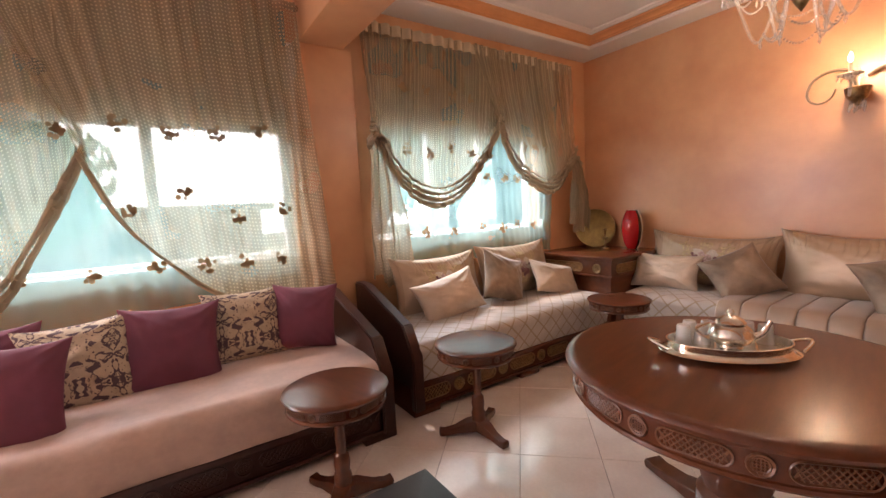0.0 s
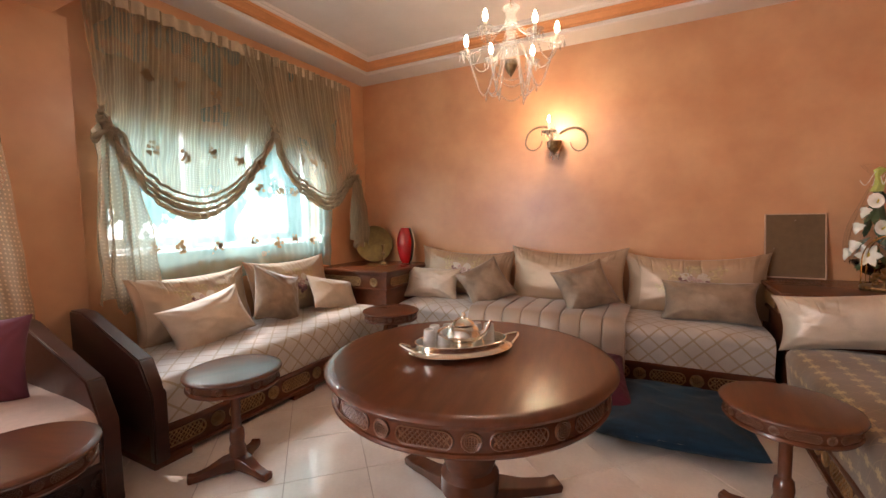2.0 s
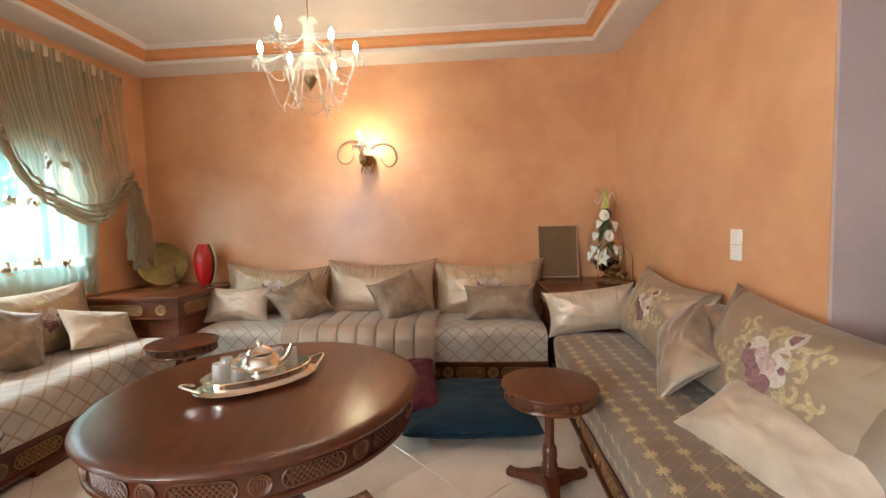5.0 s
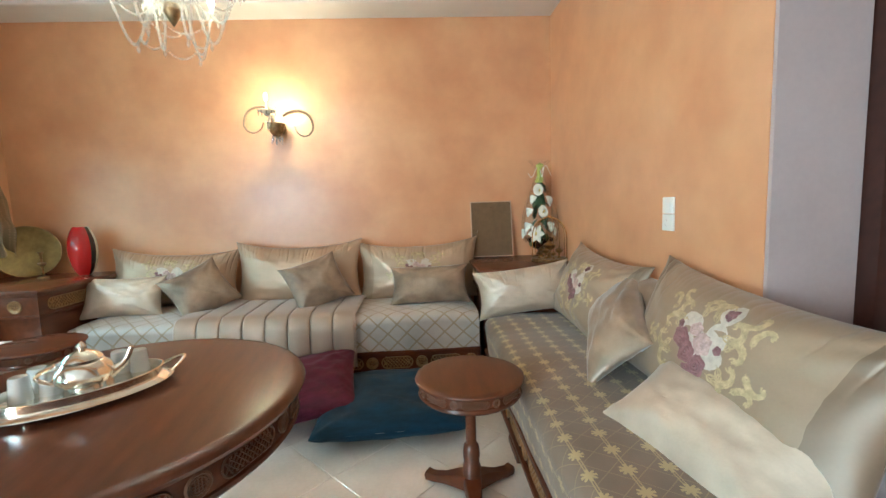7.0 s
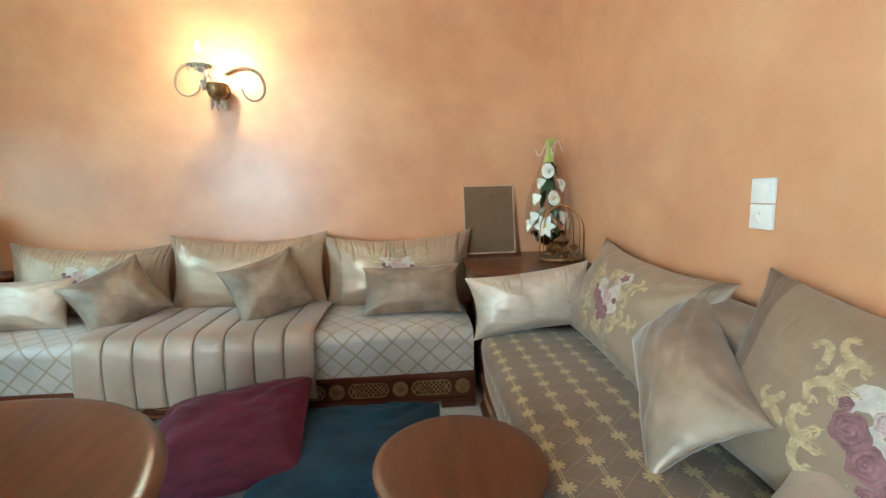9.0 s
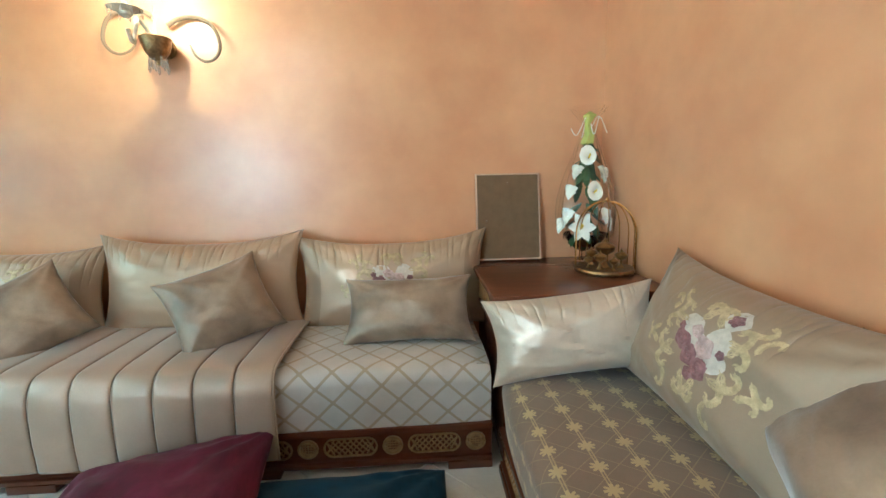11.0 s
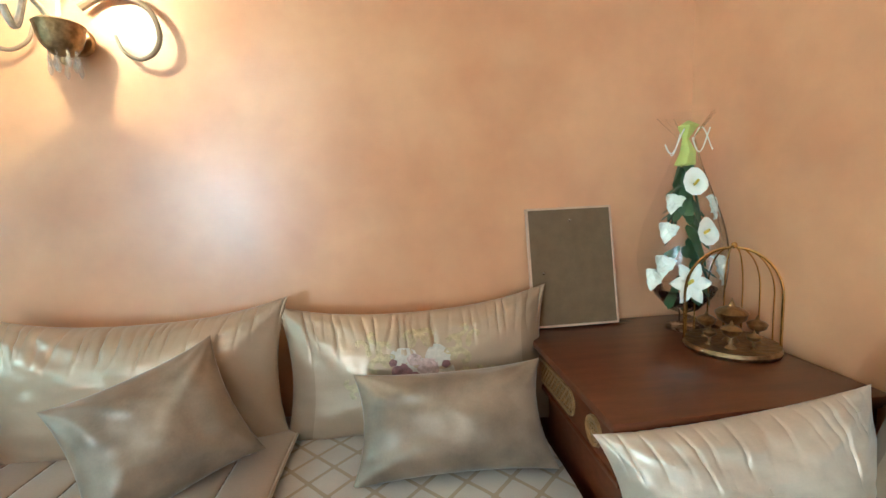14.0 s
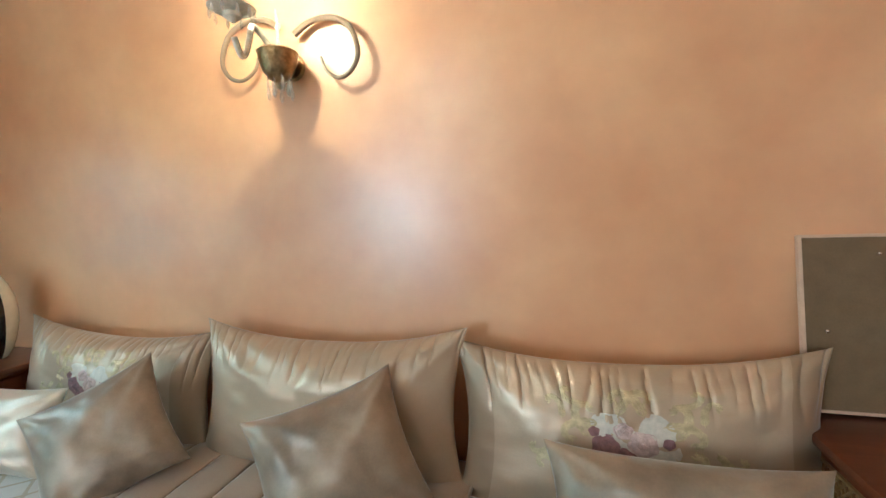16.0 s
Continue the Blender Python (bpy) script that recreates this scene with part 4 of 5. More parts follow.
# ---- curtains ----
def drape(name, parent, y0, y1, z1, bottom, material, label, x=0.10, folds=18, amp=0.022, bow=0.5, rolls=0, nu=150, nv=44):
    """A gathered panel from a rod (y0..y1 at height z1) down to the line bottom, a list of (y, z)."""
    def f(u, v):
        b = poly(bottom, u)
        y = y0 + (y1 - y0) * u
        k = v ** (1 + bow * (1 - abs(2 * u - 1)))
        yy, zz = y + (b[0] - y) * smooth(v) * 0.55 + (b[0] - y) * k * 0.45, z1 + (b[1] - z1) * v
        ph = folds * 2 * math.pi * (u + 0.012 * math.sin(9 * u))
        a = amp * (1 - 0.35 * v) * (0.6 + 0.4 * math.sin(u * 23 + 1))
        w = noise.noise(Vector((u * 8, v * 3, y0))) * 0.02 * v
        return (x + a * math.sin(ph + 1.2 * v) + 0.45 * amp * math.sin(v * v * 26 + 5 * u) * v * v + w, yy, zz)
    pn = part(name, grid(bmesh.new(), f, nu, nv, lambda u, v: ((y1 - y0) * 1.6 * u, z1 * v)), material, parent, label)
    for k in range(rolls):
        pts = [Vector(f(i / 70, 1.0 - 0.035 * k - 0.004)) + Vector((0.008 + 0.006 * k, 0, 0.004 * math.sin(i * 0.3))) for i in range(71)]
        part("hem_roll", tube(bmesh.new(), pts, [(0.022 - 0.004 * k) * (0.85 + 0.25 * math.sin(i * 0.23 + k)) * (1 if rolls > 1 else 0.6) for i in range(71)], 8), M_HEM, pn)
    return pn


def tail(name, parent, y, z1, z0, w1, w0, material, lean=0.0, x=0.13):
    """The gathered end that falls over a tie-back: a rounded shoulder, then loose uneven folds."""
    def f(u, v):
        s = 2 * u - 1
        w = w1 + (w0 - w1) * smooth(min(1.0, v * 1.6))
        n1, n2 = noise.noise(Vector((u * 4, v * 2.4, y))), noise.noise(Vector((u * 9, v * 5, y + 7)))
        a = 0.012 + 0.030 * smooth(min(1.0, v * 2))
        head = (1 - min(1.0, v / 0.16)) ** 2
        ph = s * 9 + 1.6 * math.sin(2.2 * s + 2 * v) + 1.5 * n1
        top = z1 + 0.05 - 0.10 * abs(s) ** 2.2
        low = z0 + 0.05 * math.sin(u * 9 + 1) + 0.04 * n2
        return (x + a * math.sin(ph) + 0.4 * a * math.sin(2.3 * ph + 4 * v) + 0.02 * n1 + 0.012 * n2 - 0.05 * head,
                y + lean * v + 0.5 * w * s * (1 + 0.10 * n1) + 0.018 * n2 * v, top + (low - top) * v)
    t = part(name, grid(bmesh.new(), f, 90, 48, lambda u, v: (0.6 * u, 1.0 * v)), material, parent)
    pts = [Vector(f(0.04 + 0.92 * i / 40, 0.05)) + Vector((0.012 + 0.012 * math.sin(math.pi * i / 40), 0, 0)) for i in range(41)]
    part("tie_band", tube(bmesh.new(), pts, [0.016 + 0.006 * math.sin(i * 0.5) for i in range(41)], 8), material, t)


def sprigs(parent, spots, x=0.135, label="brown embroidered flower sprigs"):
    for y, z in spots:
        bm = bmesh.new()
        rnd = random.Random(int(y * 1000 + z * 77))
        for k in range(12):
            a, r = rnd.uniform(0, 6.28), rnd.uniform(0.004, 0.042)
            q = bmesh.ops.create_circle(bm, cap_ends=True, segments=7, radius=rnd.uniform(0.008, 0.016), matrix=Matrix.Translation((x + rnd.uniform(0, 0.004), y + r * math.cos(a), z + r * math.sin(a))) @ Matrix.Rotation(math.pi / 2, 4, "Y"))
        part("flower_sprig", bm, M_SPRIG, parent)


M_SPRIG = lace("brown_sprig_thread", (0.30, 0.20, 0.11), 0.08, 0.1, 0.01, 0.45)


def rod(parent, y0, y1, z, x=0.10):
    r = part("curtain_rod", tube(bmesh.new(), [(x, y0, z), (x, y1, z)], 0.012, 12), M_CHROME, parent)
    for y in (y0, y1):
        part("finial", ball(bmesh.new(), (x, y, z), 0.022, 12, 8), M_CRYSTAL, r)
    for y in (y0 + 0.06, y1 - 0.06):
        part("bracket", tube(bmesh.new(), [(0, y, z - 0.0), (x, y, z)], 0.007, 8), M_CHROME, r)


c2 = thing("curtain_set", (0, 0, 0), "olive net curtains draped over white voile on a chrome rod", "curtain", "net curtains")
rod(c2, 1.44, 3.64, 2.455)
drape("left_panel", c2, 1.45, 2.78, 2.47, [(1.50, 1.74), (1.62, 1.50), (1.80, 1.27), (2.02, 1.20), (2.25, 1.27), (2.48, 1.52), (2.72, 1.86)], M_LACE, "", 0.115, 17, 0.026, rolls=4)
drape("right_panel", c2, 2.42, 3.62, 2.47, [(2.66, 1.86), (2.80, 1.55), (3.00, 1.36), (3.22, 1.28), (3.42, 1.32), (3.55, 1.47), (3.66, 1.62)], M_LACE, "", 0.14, 16, 0.026, rolls=4)
tail("left_tail", c2, 1.54, 1.70, 0.68, 0.17, 0.29, M_HEM, 0.05, 0.15)
tail("right_tail", c2, 3.66, 1.60, 0.92, 0.15, 0.19, M_HEM, 0.03, 0.16)
drape("voile", c2, 1.52, 3.52, 2.44, [(1.62, 0.66), (2.0, 0.70), (2.4, 0.74), (2.8, 0.78), (3.1, 0.76), (3.36, 0.72)], M_VOILE, "white voile with embroidered sprigs", 0.06, 22, 0.014)
part("heading", grid(bmesh.new(), lambda u, v: (0.13 + 0.014 * math.sin(u * 150), 1.45 + 2.17 * u, 2.475 - 0.075 * v), 300, 2), mat("heading_tape", (0.5, 0.42, 0.3), 0.8), c2)
sprigs(c2, [(1.75 + 0.23 * i + 0.05 * math.sin(i * 5), 1.0 + 0.02 * math.sin(i * 3)) for i in range(7)] + [(2.55, 1.42), (2.75, 1.43), (2.9, 1.41)], 0.095)
sprigs(c2, [(1.75 + 0.2 * i, 1.62 + 0.03 * math.sin(i * 4)) for i in range(5)] + [(1.75, 2.05), (1.95, 2.06), (2.2, 2.05), (2.35, 2.03)] + [(2.95 + 0.14 * i, 1.68) for i in range(3)], 0.15)

c1 = thing("curtain_set", (0, 0, 0), "olive net curtains swept aside over white voile", "curtain", "net curtains")
rod(c1, -1.5, 1.04, 2.455)
drape("right_panel", c1, -0.45, 1.03, 2.47, [(-0.07, 1.52), (0.05, 1.22), (0.24, 0.96), (0.46, 0.76), (0.72, 0.67), (0.95, 0.66), (1.16, 0.60)], M_LACE, "", 0.14, 17, 0.026, rolls=1)
drape("left_panel", c1, -1.48, 0.10, 2.47, [(-1.3, 0.6), (-1.0, 0.62), (-0.7, 0.68), (-0.45, 0.80), (-0.28, 1.05), (-0.16, 1.30), (-0.05, 1.54)], M_LACE, "", 0.115, 17, 0.026, rolls=2)
drape("voile", c1, -1.4, 0.98, 2.44, [(-1.3, 0.7), (-0.8, 0.68), (-0.3, 0.68), (0.2, 0.70), (0.6, 0.72), (0.95, 0.70)], M_VOILE, "white voile with embroidered sprigs", 0.06, 24, 0.014)
sprigs(c1, [(-0.62 + 0.27 * i, 0.93 + 0.03 * math.sin(i * 3)) for i in range(4)], 0.095)
sprigs(c1, [(-0.35 + 0.22 * i, 1.66 + 0.03 * math.sin(i * 4)) for i in range(6)] + [(0.1 + 0.25 * i, 1.25 + 0.08 * math.sin(i * 2)) for i in range(4)] + [(0.42 + 0.2 * i, 0.93) for i in range(3)], 0.17)


# ---- lamps ----
def bulb(bm, at, s=1.0):
    return lathe(bm, [(0.0, 0.0), (0.008 * s, 0.002), (0.014 * s, 0.02 * s), (0.016 * s, 0.032 * s), (0.012 * s, 0.052 * s), (0.005 * s, 0.07 * s), (0.0, 0.078 * s)], 10, at)


def strand(bm, a, b, sag, n, r=0.0055):
    a, b = Vector(a), Vector(b)
    for i in range(n + 1):
        t = i / n
        bmesh.ops.create_icosphere(bm, subdivisions=1, radius=r, matrix=Matrix.Translation(a.lerp(b, t) - Vector((0, 0, sag * 4 * t * (1 - t)))))


ch = thing("chandelier", (2.205, 2.42, 1.86), "crystal chandelier with six lit candle bulbs and bead strands", "chandelier")
part("cable", tube(bmesh.new(), [(0, 0, 0.38), (0, 0, 0.87)], 0.004, 6), M_DKBRASS, ch)
part("column", lathe(bmesh.new(), [(0, 0.39), (0.03, 0.39), (0.045, 0.375), (0.03, 0.36), (0.028, 0.33), (0.035, 0.31), (0.028, 0.29), (0.022, 0.24), (0.03, 0.2), (0.018, 0.17), (0.03, 0.13), (0.045, 0.12), (0.03, 0.09), (0, 0.08)], 20), M_CRYSTAL, ch)
part("hub", lathe(bmesh.new(), [(0, 0.115), (0.03, 0.115), (0.033, 0.085), (0.02, 0.06), (0, 0.03)], 16), M_DKBRASS, ch)
for k in range(6):
    a = 2 * math.pi * k / 6 + 0.3
    c, s = math.cos(a), math.sin(a)
    zz = 0.0 if k % 2 else 0.03
    P = lambda r, z: (r * c, r * s, z + zz)
    arm = part("arm", tube(bmesh.new(), arc(lambda t: P(0.03 + 0.2 * t, 0.10 + (0.10 - 0.04 * t) * math.sin(math.pi * 0.25 + t * 2.2 * math.pi) - 0.075 * math.sin(math.pi * t)), 18), 0.006, 8), M_CRYSTAL, ch)
    top = arc(lambda t: P(0.03 + 0.2 * t, 0.10 + (0.10 - 0.04 * t) * math.sin(math.pi * 0.25 + t * 2.2 * math.pi) - 0.075 * math.sin(math.pi * t)), 18)[-1]
    part("drip_cup", lathe(bmesh.new(), [(0.006, -0.012), (0.022, -0.004), (0.038, 0.012), (0.041, 0.016), (0.022, 0.004), (0.006, 0.002)], 16, top), M_CRYSTAL, arm)
    part("candle_sleeve", lathe(bmesh.new(), [(0.0, 0.0), (0.009, 0.0), (0.009, 0.045), (0, 0.045)], 10, top), M_CREAM, arm)
    part("bulb", bulb(bmesh.new(), (top[0], top[1], top[2] + 0.045), 0.75), M_BULB, arm)
    a2 = a + math.pi / 3
    nxt = (0.23 * math.cos(a2), 0.23 * math.sin(a2), top[2])
    for p0, p1, sag, n in ((top, (0.03 * c, 0.03 * s, 0.30), 0.03, 22), (P(0.12, -0.02), (0.12 * math.cos(a2), 0.12 * math.sin(a2), -0.02), 0.04, 12), (top, nxt, 0.08, 20)):
        bm = bmesh.new()
        strand(bm, p0, p1, sag, n)
        part("bead_strand", bm, M_CRYSTAL, ch)
    for j in range(6):
        q = a + j * math.pi / 3
        part("crystal_drop", lathe(bmesh.new(), [(0, 0), (0.004, -0.012), (0.007, -0.028), (0, -0.04)], 6, (top[0] + 0.036 * math.cos(q), top[1] + 0.036 * math.sin(q), top[2] + 0.008)), M_CRYSTAL, arm)
    part("crystal_drop", lathe(bmesh.new(), [(0, 0), (0.004, -0.02), (0.008, -0.04), (0, -0.055)], 6, P(0.13, -0.03)), M_CRYSTAL, arm)

M_FROST = mat("pale_cut_glass", (0.66, 0.62, 0.52), 0.12, vary=0.2, scale=60, bump=0.3, bscale=90, coat=0.5)
sc = thing("wall_sconce", (2.09, 3.995, 1.78), "brass and crystal wall sconce with one lit candle bulb", "wall lamp")
part("wall_plate", lathe(bmesh.new(), [(0, 0), (0.045, 0.0), (0.04, 0.012), (0, 0.02)], 20), M_DKBRASS, sc)
sc.children[0].matrix_basis = pose(0, 0, 0.0, 90, 0, 0)
part("bowl", lathe(bmesh.new(), [(0, -0.095), (0.01, -0.09), (0.013, -0.075), (0.032, -0.062), (0.05, -0.038), (0.06, -0.008), (0.062, 0.012), (0.066, 0.02), (0.06, 0.026), (0, 0.02)], 24, (0, -0.085, 0)), M_DKBRASS, sc)
part("stem", tube(bmesh.new(), [(0, -0.085, 0.02), (0.005, -0.08, 0.12), (0, -0.08, 0.16)], [0.008, 0.006, 0.002], 8), M_CRYSTAL, sc)
LA = lambda t: (-0.012 * math.sin(math.pi * t), -0.11 - 0.165 * t, 0.02 + 0.05 * math.sin(math.pi * t * 1.1) - 0.085 * math.sin(max(0, t - 0.45) * 1.8 * math.pi))
arm = part("arm", tube(bmesh.new(), arc(LA, 18), 0.009, 8), M_FROST, sc)
ta = (LA(1)[0], LA(1)[1], 0.075)
part("drip_cup", lathe(bmesh.new(), [(0.006, -0.036), (0.014, -0.028), (0.024, -0.022), (0.026, -0.012), (0.048, -0.006), (0.064, 0.002), (0.061, 0.004), (0.03, -0.004), (0.006, -0.01)], 24, ta), M_FROST, arm)
for k in range(10):
    a = 2 * math.pi * k / 10
    part("cup_drop", lathe(bmesh.new(), [(0, 0.004), (0.004, -0.006), (0.006, -0.02), (0, -0.032)], 6, (ta[0] + 0.058 * math.cos(a), ta[1] + 0.058 * math.sin(a), ta[2] - 0.002)), M_CRYSTAL, arm)
part("candle_sleeve", lathe(bmesh.new(), [(0.0, -0.01), (0.011, -0.01), (0.009, 0.072), (0, 0.072)], 12, ta), M_CREAM, arm)
part("bulb", bulb(bmesh.new(), (ta[0], ta[1], ta[2] + 0.072), 0.75), M_BULB_SC, arm)
fil = new("filament_light", bpy.data.lights.new("filament_light", "POINT"))
fil.data.energy, fil.data.shadow_soft_size, fil.data.color = 5.2, 0.006, (1.0, 0.80, 0.52)
fil.matrix_world = pose(2.09 + ta[0], 3.995 + ta[1], 1.78 + ta[2] + 0.098)
# curls close to the wall, modelled in place of the scrolls' cast shadows
for s in (-1, 1):
    pts = [(s * x, -0.03 + 0.008 * math.sin(k), z + (0.035 if s < 0 else 0.0)) for k, (x, z) in enumerate(((0.03, 0.095), (0.085, 0.128), (0.165, 0.132), (0.235, 0.09), (0.262, 0.01), (0.24, -0.045), (0.19, -0.064), (0.14, -0.035), (0.12, 0.015)))]
    part("scroll_arm", tube(bmesh.new(), arc(lambda t: poly(pts, t), 40), [0.012 - 0.007 * i / 40 for i in range(41)], 8), M_CURL_SHADE, sc, "brown curl standing in for a scroll's shadow on the wall")
for k in range(9):
    a = 2 * math.pi * k / 9
    part("crystal_drop", lathe(bmesh.new(), [(0, 0.01), (0.002, 0.0), (0.004, -0.018), (0.0085, -0.042), (0.004, -0.056), (0, -0.06)], 6, (0.037 * math.cos(a), -0.085 + 0.037 * math.sin(a), -0.05 - 0.02 * (k % 2))), M_CRYSTAL, sc)


# ---- small things ----
tr = thing("serving_tray", (2.205, 1.79, 0.632), "oval silver tray with pierced gallery rim and handles", "tray", "", 45)
tr.scale = (0.87, 0.87, 0.9)
part("plate", lathe(bmesh.new(), [(0, 0.020), (0.205, 0.020), (0.215, 0.024), (0.245, 0.012), (0.25, 0.015), (0.245, 0.019), (0.215, 0.03), (0.2, 0.025), (0, 0.025)], 56, sy=0.62), M_SILVER, tr)
bm = bmesh.new()
lathe(bm, [(0.209, 0.025), (0.214, 0.026), (0.219, 0.052), (0.222, 0.055), (0.217, 0.056), (0.213, 0.05), (0.209, 0.025)], 56, sy=0.62)
part("gallery", bm, M_SILVER, tr)
for s in (-1, 1):
    part("handle", tube(bmesh.new(), arc(lambda t: (s * (0.235 + 0.055 * math.sin(math.pi * t)), 0.07 * (2 * t - 1) * 0.8, 0.03 + 0.025 * math.sin(math.pi * t)), 12), 0.006, 8), M_SILVER, tr)
for k in range(4):
    a = math.pi / 4 + k * math.pi / 2
    part("foot", lathe(bmesh.new(), [(0.009, 0.0), (0.011, 0.006), (0.007, 0.018), (0, 0.018)], 10, (0.2 * math.cos(a), 0.124 * math.sin(a), 0)), M_SILVER, tr)

tp = thing("teapot", (2.215, 1.785, 0.655), "engraved silver teapot with domed lid on the tray", "teapot", "", 30)
part("body", lathe(bmesh.new(), [(0, 0.002), (0.035, 0.002), (0.04, 0.008), (0.036, 0.014), (0.062, 0.03), (0.07, 0.05), (0.062, 0.072), (0.046, 0.084), (0.04, 0.088), (0, 0.088)], 32), M_SILVER, tp)
part("lid", lathe(bmesh.new(), [(0.045, 0.087), (0.046, 0.092), (0.036, 0.104), (0.018, 0.114), (0.008, 0.118), (0.012, 0.126), (0.006, 0.136), (0, 0.142)], 28), M_SILVER, tp)
part("spout", tube(bmesh.new(), arc(lambda t: (0.055 + 0.055 * t, 0, 0.035 + 0.07 * t * t + 0.005 * math.sin(t * 6)), 10), [0.016 - 0.009 * i / 10 for i in range(11)], 10), M_SILVER, tp)
part("handle", tube(bmesh.new(), arc(lambda t: (-0.058 - 0.042 * math.sin(math.pi * t), 0, 0.03 + 0.055 * t), 12), 0.006, 8), M_SILVER, tp)

g0 = thing("tea_glass", (2.085, 1.735, 0.655), "small clear patterned tea glass upside down on the tray", "glass", "tea glasses on the tray")
part("tumbler", lathe(bmesh.new(), [(0.027, 0.0), (0.024, 0.03), (0.022, 0.062), (0.02, 0.066), (0, 0.066), (0, 0.06), (0.019, 0.06), (0.022, 0.03), (0.025, 0.0)], 18), M_TEAGLASS, g0)
for x, y in ((2.075, 1.80), (2.12, 1.84), (2.16, 1.885), (2.215, 1.92), (2.27, 1.925), (2.13, 1.775)):
    copy_thing(g0, pose(x, y, 0.655))

pf = thing("picture_frame", (3.735, 3.925, 0.718), "brown hardboard back of a picture frame leaning on the wall", "picture frame")
pf.matrix_world = pose(3.729, 3.918, 0.722, -9, 0, 0)
part("backing_board", B(-0.16, 0.16, -0.004, 0.006, 0.008, 0.442), M_BOARD, pf)
for a in ((-0.168, -0.16, 0.0, 0.45), (0.16, 0.168, 0.0, 0.45), (-0.16, 0.16, 0.0, 0.008), (-0.16, 0.16, 0.442, 0.45)):
    part("frame_bar", B(a[0], a[1], -0.007, 0.012, a[2], a[3], bevel=0.002), M_PALEWOOD, pf)
for x, z in ((0.0, 0.395), (-0.115, 0.2)):
    part("hook", lathe(bmesh.new(), [(0.004, 0), (0.007, 0.004), (0.004, 0.008)], 8, (x, -0.006, z)), M_CHROME, pf)

fa = thing("flower_arrangement", (4.085, 3.82, 0.717), "white artificial flowers wrapped in cellophane in a glass bowl", "flower arrangement")
part("bowl", lathe(bmesh.new(), [(0, 0.0), (0.055, 0.0), (0.05, 0.006), (0.012, 0.014), (0.012, 0.045), (0.05, 0.06), (0.09, 0.10), (0.10, 0.12), (0.094, 0.12), (0.045, 0.067), (0, 0.06)], 28), M_GLASS, fa)
rnd = random.Random(5)
bm = bmesh.new()
for k in range(70):
    a, z = rnd.uniform(0, 6.28), rnd.uniform(0.1, 0.46)
    r = 0.085 * (1 - z / 0.62)
    m = pose(r * math.cos(a), r * math.sin(a), z, rnd.uniform(20, 80), 0, math.degrees(a) + 90) @ Matrix.Diagonal((0.35, 1, 1, 1))
    bmesh.ops.create_circle(bm, cap_ends=True, segments=8, radius=0.045, matrix=m)
part("leaves", bm, M_LEAF, fa)


def bloom(at, face, size, kind):
    m = look(at, Vector(at) + Vector(face))
    bm = bmesh.new()
    n = 6 if kind == "lily" else (1 if kind == "calla" else 9)
    for k in range(n):
        a = 2 * math.pi * k / n

        def f(u, v):
            if kind == "calla":
                q = 2 * math.pi * u
                rr = size * 0.85 * (0.12 + 0.88 * v ** 1.5) * (1 + 0.3 * math.cos(q))
                return m @ Vector((rr * math.cos(q), rr * math.sin(q), -size * 1.0 * v - 0.12 * size * math.sin(2 * q) * v + size * 0.35 * v ** 4))
            w = math.sin(math.pi * min(1, v * 0.9 + 0.08)) * size * (0.3 if kind == "lily" else 0.42)
            rr = size * v * (1 if kind == "lily" else (0.5 + 0.5 * ((k * 5) % 3) / 2))
            x, y = rr, (u - 0.5) * 2 * w
            return m @ Vector((x * math.cos(a) - y * math.sin(a), x * math.sin(a) + y * math.cos(a), -size * (0.55 * v - 0.5 * v * v) - size * 0.25 * (2 * u - 1) ** 2 * v))
        grid(bm, f, 12 if kind == "calla" else 4, 6)
    b = part("bloom", bm, M_PETAL, fa)
    if kind != "rose":
        part("spadix", tube(bmesh.new(), [m @ Vector((0, 0, 0)), m @ Vector((0, size * 0.1, -size * 0.55))], size * 0.09, 6), M_YELLOW, b)


for at, face, size, kind in (((-0.02, -0.07, 0.36), (-0.2, -1, 0.3), 0.043, "calla"), ((0.0, -0.09, 0.23), (0.1, -1, 0.3), 0.043, "calla"), ((-0.055, -0.10, 0.125), (-0.3, -1, 0.2), 0.06, "lily"), ((-0.10, -0.05, 0.17), (-0.9, -0.8, 0.3), 0.037, "rose"),
                             ((-0.085, -0.04, 0.235), (-0.8, -0.8, 0.3), 0.035, "rose"), ((0.05, -0.09, 0.17), (0.4, -1, 0.3), 0.037, "rose"), ((0.085, -0.05, 0.14), (0.8, -0.8, 0.3), 0.037, "rose"), ((-0.12, -0.03, 0.13), (-1, -0.5, 0.3), 0.037, "rose"), ((0.05, -0.05, 0.3), (0.6, -0.9, 0.3), 0.04, "rose"), ((-0.05, -0.02, 0.31), (-0.8, -0.6, 0.4), 0.035, "rose")):
    bloom((at[0], at[1], at[2] + (0.05 if at[2] > 0.2 else 0.025)), face, size, kind)


def cello(u, v):
    a = 2 * math.pi * u
    r = (0.115 + 0.03 * math.sin(v * 3)) * (1 - 0.86 * smooth(max(0, v - 0.1) / 0.9)) if v < 0.86 else 0.016 + (v - 0.86) * 0.45
    r *= 1 + 0.10 * math.sin(a * 5 + 2) + 0.05 * math.sin(a * 11)
    return (r * math.cos(a), r * math.sin(a), 0.10 + 0.50 * v)


